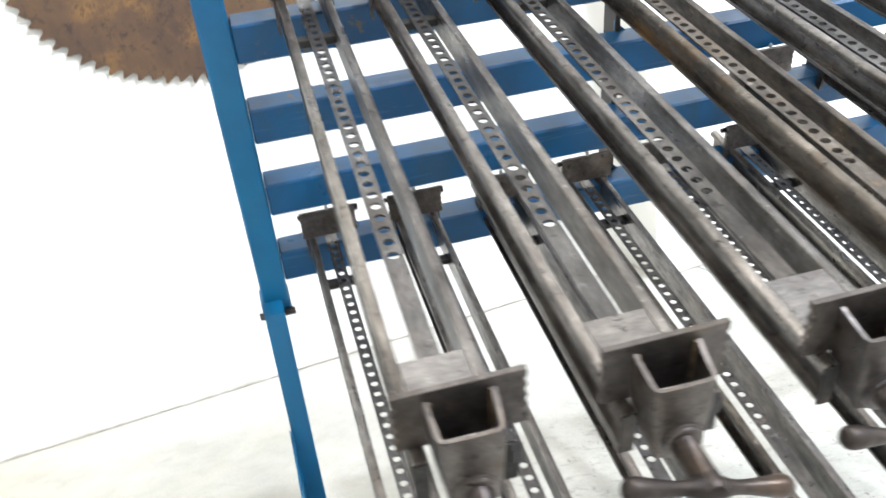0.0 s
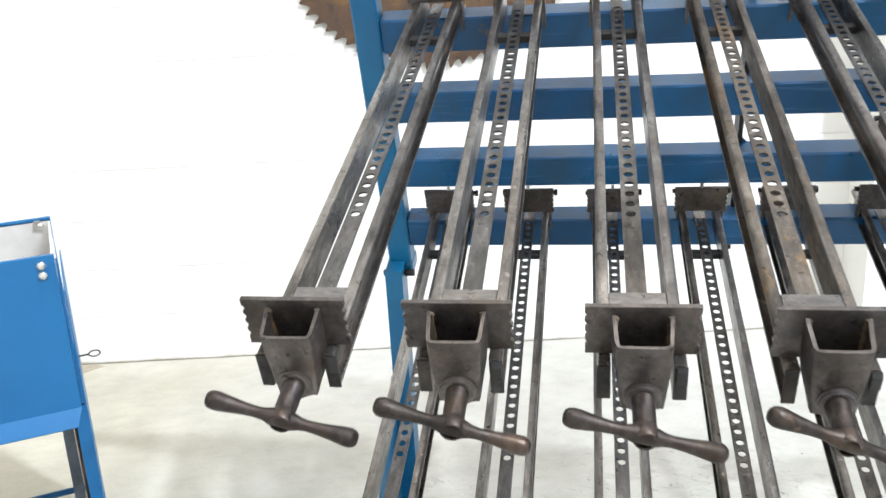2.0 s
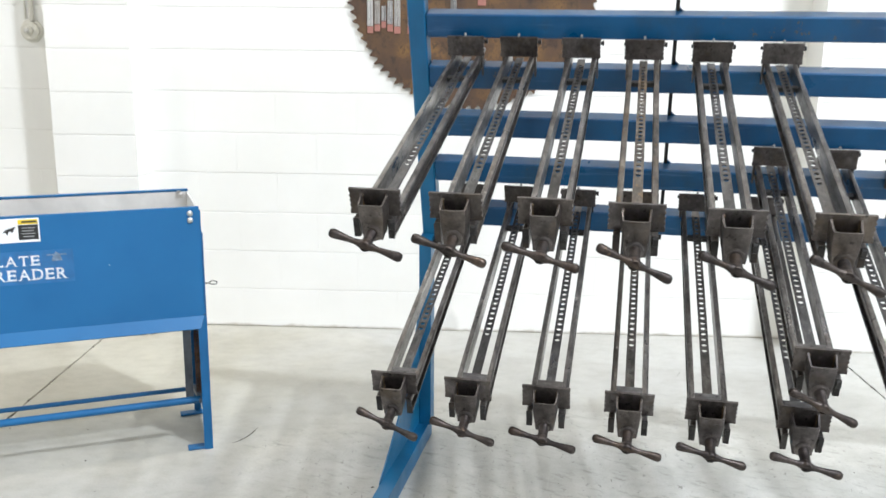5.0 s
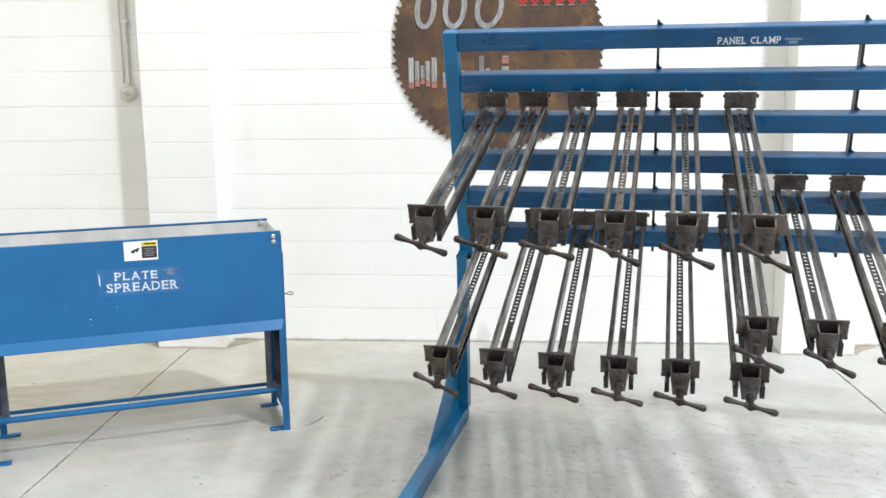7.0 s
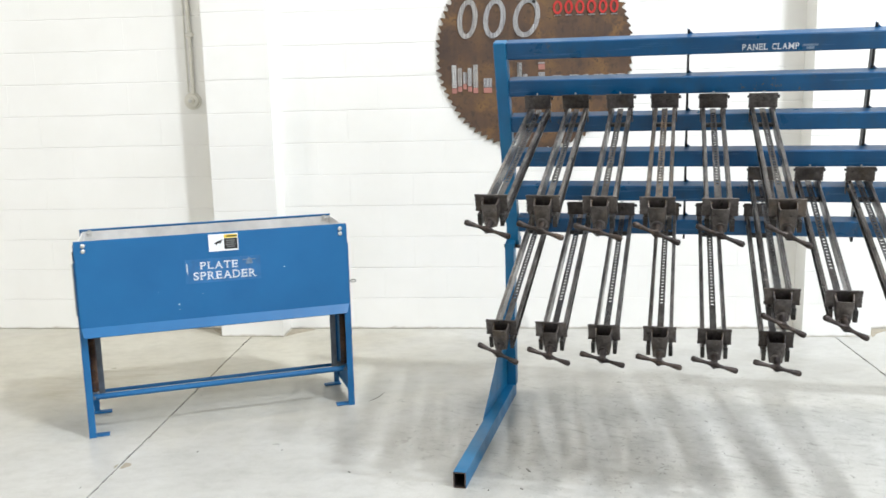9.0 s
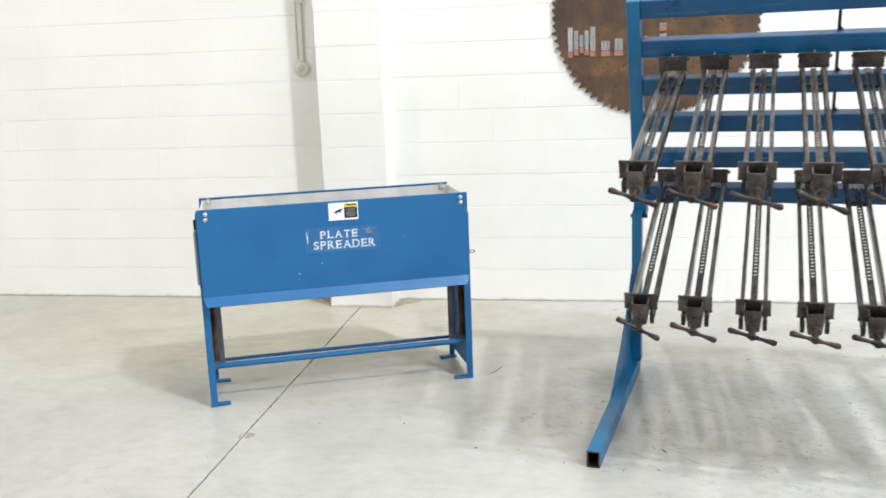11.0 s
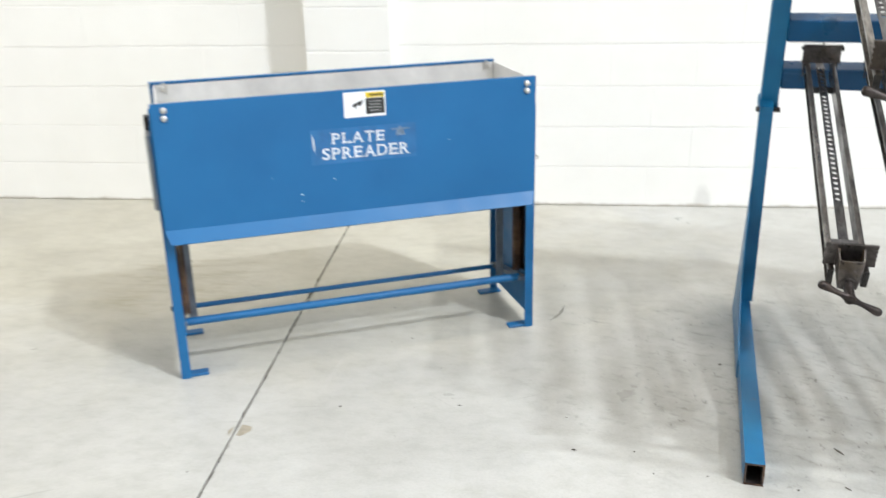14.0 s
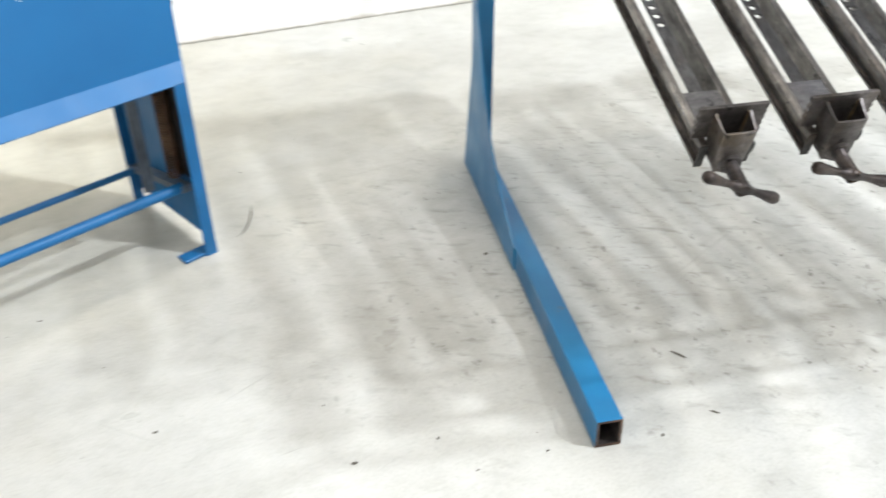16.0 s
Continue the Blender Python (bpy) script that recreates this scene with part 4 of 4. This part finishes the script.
for x, out in ((0.0, 1), (1.247, -1)):
    i = x + out * 0.004
    end = part("end_frame", prism(B(), [(-0.024, 0.035), (0.351, 0.035), (0.357, 0.822), (-0.024, 0.822)], 0, min(x, i), max(x, i)), BLUE, spreader)
    w = x + out * 0.031
    a, b = min(i, w), max(i, w)
    q0, q1 = sorted((x + out * 0.0045, x + out * (0.0215 if out > 0 else 0.0105)))
    part("corner_flange", box(B(), q0, q1, -0.024, -0.020, 0.525, 0.905), BLUE, spreader)
    part("front_leg", prism(B(), [(a, 0.0), (b, 0.0), (b, 0.52), (a, 0.52)], 1, -0.026, -0.021), BLUE, spreader)
    part("leg_foot", prism(B(), [(min(x, i), 0.036), (max(x, i), 0.036), (max(x, i), 0.0), (min(x, i), 0.0)], 1, -0.026, 0.02), BLUE, spreader)
    part("rear_leg", box(B(), a, b, 0.345, 0.350, 0.0, 0.55), BLUE, spreader)
    tip = x + out * 0.088
    bm = box(B(), min(x, tip), max(x, tip), -0.0205, 0.018, 0.0002, 0.009, 0.002)
    part("foot_pad", bm, BLUE, spreader)
    part("foot_pad", box(B(), min(x, tip), max(x, tip), 0.308, 0.3445, 0.0002, 0.009, 0.002), BLUE, spreader)
    c = x + out * (0.036 if out > 0 else 0.024)
    bm = B()
    turns, r, wire = 44, 0.0165, 0.0028
    pts = [(c + r * math.cos(k * 2 * math.pi / 10), 0.075 + r * math.sin(k * 2 * math.pi / 10), 0.19 + 0.30 * k / (turns * 10)) for k in range(turns * 10 + 1)]
    rings = []
    for k, p in enumerate(pts):
        a_ = k * 2 * math.pi / 10
        o = Vector((math.cos(a_), math.sin(a_), 0))
        rings.append([bm.verts.new(Vector(p) + o * (wire * math.cos(q)) + Vector((0, 0, wire * math.sin(q)))) for q in (0, 1.571, 3.142, 4.712)])
    for ra, rb in zip(rings, rings[1:]):
        for q in range(4):
            bm.faces.new((ra[q], ra[(q + 1) % 4], rb[(q + 1) % 4], rb[q]))
    part("spring", bm, RUSTY, spreader, "rusty brown coil spring", smooth=80)
    f0, f1 = sorted((x + out * 0.046, x + out * 0.074))
    part("guide_strap", box(B(), f0, f1, 0.16, 0.165, 0.125, 0.56), BLUE_GREY, spreader, "blue-grey flat guide strap")
    # Added dark sheet: the shade inside the leg, put in as greasy black.
    g0, g1 = sorted((x + out * 0.0045, x + out * 0.0062))
    part("guide_plate", box(B(), g0, g1, -0.014, 0.150, 0.192, 0.545), OILY_SHADE, spreader, "added greasy black plate that darkens the shaded leg behind the spring")
    d0, d1 = sorted((x + out * 0.008, x + out * 0.038))
    part("pedal_arm", prism(B(), [(0.02, 0.184), (0.02, 0.168), (0.315, 0.113), (0.315, 0.129)], 0, d0, d1), BLUE_GREY, spreader, "rubbed blue-grey pedal arm")
part("pedal_bar", rod(B(), (0.031, 0.04, 0.175), (1.216, 0.04, 0.175), 0.0135, n=18), BLUE, spreader, smooth=40)
part("pivot_bar", rod(B(), (0.031, 0.30, 0.119), (1.216, 0.30, 0.119), 0.009, n=14), BLUE, spreader, smooth=40)
part("pivot_nut", rod(B(), (-0.014, 0.30, 0.119), (0.03, 0.30, 0.119), 0.010, n=6), BLACK, spreader)
part("side_cover", box(B(), -0.017, -0.001, 0.10, 0.32, 0.55, 0.80, 0.004), GREY, spreader, "grey sheet metal side cover")
part("side_catch", box(B(), -0.016, -0.001, 0.16, 0.20, 0.80, 0.845, 0.003), BLACK, spreader)
BOLT = finish("bolt", lathe(B(), [(0.0, 0.0105), (-0.003, 0.0105), (-0.0065, 0.008), (-0.008, 0.004)], "Y", 14), BRIGHT, 40)
for x, y, z in ((0.049, FRONT - 0.0005, 0.901), (0.048, FRONT - 0.0005, 0.877), (1.205, FRONT - 0.0005, 0.899), (1.205, FRONT - 0.0005, 0.875), (0.052, 0.3515, 0.898), (1.208, 0.3515, 0.898)):
    ob = new("bolt", BOLT)
    ob.parent, ob.matrix_basis = spreader, pose(x, y, z)
for x in (0.036, 1.222):
    ob = part("corner_bracket", prism(B(), [(-0.012, 0.0), (0.012, 0.0), (0.012, 0.02), (0.006, 0.03), (-0.006, 0.03), (-0.012, 0.02)], 1, -0.006, 0.0), BRIGHT, spreader)
    ob.matrix_basis = pose(x + (0.02 if x < 1 else -0.02), 0.351, 0.885)
eye = part("eye_rod", rod(B(), (1.247, 0.081, 0.61), (1.272, 0.081, 0.61), 0.0024, n=8), BLACK, spreader)
bm = B()
for k in range(16):
    a0, a1 = 2 * math.pi * k / 16, 2 * math.pi * (k + 1) / 16
    rod(bm, (1.286 + 0.014 * math.cos(a0), 0.081 + 0.009 * math.sin(a0), 0.61 + 0.0045 * math.sin(a0)), (1.286 + 0.014 * math.cos(a1), 0.081 + 0.009 * math.sin(a1), 0.61 + 0.0045 * math.sin(a1)), 0.0020, n=6)
part("eye_ring", bm, CAST, eye)
# labels on the front
P = FRONT - 0.0004
part("decal_film", box(B(), 0.478, 0.820, P, P + 0.0002, 0.690, 0.802), DECAL, spreader, "worn clear decal film")
words("lettering", "PLATE", 0.172, 0.034, FADED_INK, spreader, pose(0.630, P - 0.0006, 0.770, 90, 0.5, 0), "white lettering")
words("lettering", "SPREADER", 0.286, 0.037, FADED_INK, spreader, pose(0.656, P - 0.0006, 0.722, 90, 0.5, 0), "white lettering")
part("emblem", box(B(), 0.738, 0.800, P - 0.0006, P, 0.783, 0.787), EMBLEM, spreader)
part("emblem", prism(B(), [(0.752, 0.764), (0.786, 0.764), (0.78, 0.782), (0.768, 0.796), (0.758, 0.782)], 1, P - 0.0008, P), EMBLEM, spreader)
part("torn_strip", prism(B(), [(0.484, 0.792), (0.490, 0.765), (0.489, 0.73), (0.484, 0.75)], 1, P - 0.0008, P), FADED_INK, spreader)
for x, z, w in ((0.437, 0.598, 0.007), (0.545, 0.640, 0.004), (0.44, 0.575, 0.003), (0.93, 0.735, 0.004), (0.35, 0.66, 0.003)):
    part("paint_chip", prism(B(), [(x, z), (x + w, z - 0.35 * w), (x + 0.7 * w, z + 0.4 * w), (x + 0.2 * w, z + 0.5 * w)], 1, P - 0.0003, P + 0.0003), WHITE_INK, spreader)
label = part("warning_label", box(B(), 0.590, 0.724, P - 0.0006, P + 0.0003, 0.833, 0.913, 0.0), WHITE_INK, spreader, "white warning label with yellow and black panel")
part("yellow_band", box(B(), 0.660, 0.720, P - 0.0012, P - 0.0007, 0.893, 0.909), YELLOW, label)
part("black_panel", box(B(), 0.660, 0.720, P - 0.0012, P - 0.0007, 0.841, 0.891), BLACK_INK, label)
part("black_bar", box(B(), 0.672, 0.718, P - 0.0016, P - 0.0013, 0.898, 0.904), BLACK_INK, label)
for k, w in enumerate((0.042, 0.036, 0.044, 0.034)):
    part("white_bar", box(B(), 0.690 - w / 2, 0.690 + w / 2, P - 0.0016, P - 0.0013, 0.879 - 0.0095 * k, 0.882 - 0.0095 * k), GREY, label)
part("pictogram", prism(B(), [(0.604, 0.862), (0.622, 0.876), (0.640, 0.883), (0.654, 0.887), (0.650, 0.880), (0.642, 0.866), (0.636, 0.872), (0.630, 0.868), (0.626, 0.858), (0.622, 0.868), (0.612, 0.868)], 1, P - 0.0012, P - 0.0007), BLACK_INK, label)

# ---- marks on the floor ----
scuff = B()
pts = [(1.316, -1.402), (1.338, -1.378), (1.356, -1.346), (1.370, -1.304), (1.380, -1.256)]
prism(scuff, [(x - 0.003 * (0 < i < 4), y) for i, (x, y) in enumerate(pts)] + [(x + 0.003 * (0 < i < 4), y + 0.001) for i, (x, y) in reversed(list(enumerate(pts)))][1:-1], 2, 0.0002, 0.0008)
tagged(new("scuff_mark", finish("scuff_mark", scuff, JOINT)), "short curved black scuff mark on the concrete floor", "scuff mark")

grit, spread = B(), random.Random(21)
spots = [(spread.uniform(0.2, 3.6), spread.uniform(-3.2, -0.9)) for k in range(46)]
for x, y in spots:
    r = spread.choice((0.0012, 0.0015, 0.002, 0.0028))
    m = Matrix.Translation((x, y, 0.35 * r)) @ pose(0, 0, 0, 0, 0, spread.uniform(0, 180)) @ Matrix.Diagonal((1.0, spread.uniform(0.5, 1.0), 0.5, 1))
    bmesh.ops.create_icosphere(grit, subdivisions=1, radius=r, matrix=m)
for x, y, long, wide, turn in ((1.038, -2.037, 0.011, 0.007, 20), (1.381, -2.259, 0.016, 0.008, -10), (2.118, -2.218, 0.044, 0.007, -60), (1.96, -2.41, 0.010, 0.006, 40), (1.735, -2.364, 0.007, 0.005, 0), (2.09, -2.394, 0.022, 0.005, -50), (0.829, -1.58, 0.008, 0.006, 0),
                               (1.883, -1.713, 0.014, 0.008, 30), (1.551, -2.257, 0.008, 0.005, 70), (0.667, -2.067, 0.010, 0.005, 15)):
    m = Matrix.Translation((x, y, 0.0016)) @ pose(0, 0, 0, 0, 0, turn) @ Matrix.Diagonal((long, wide, 0.0032, 1))
    bmesh.ops.create_icosphere(grit, subdivisions=1, radius=0.5, matrix=m)
tagged(new("floor_grit", finish("floor_grit", grit, JOINT)), "scattered dark crumbs of grit on the concrete floor", "grit", kind="stuff")

# ---- blocks of the painted wall, laid in running bond ----
BLOCK, HALF = block_mesh("block", 0.4064, 0.02), block_mesh("block", 0.2032, 0.02)
for k in range(12):
    x = -3.06 + (0.2032 if k % 2 else 0.0)
    for c in range(20):
        ob = new("block", BLOCK)
        ob.parent = wall_north
        ob.matrix_basis = pose(x + c * 0.4064, rng.uniform(-0.0008, 0.0008), k * COURSE)
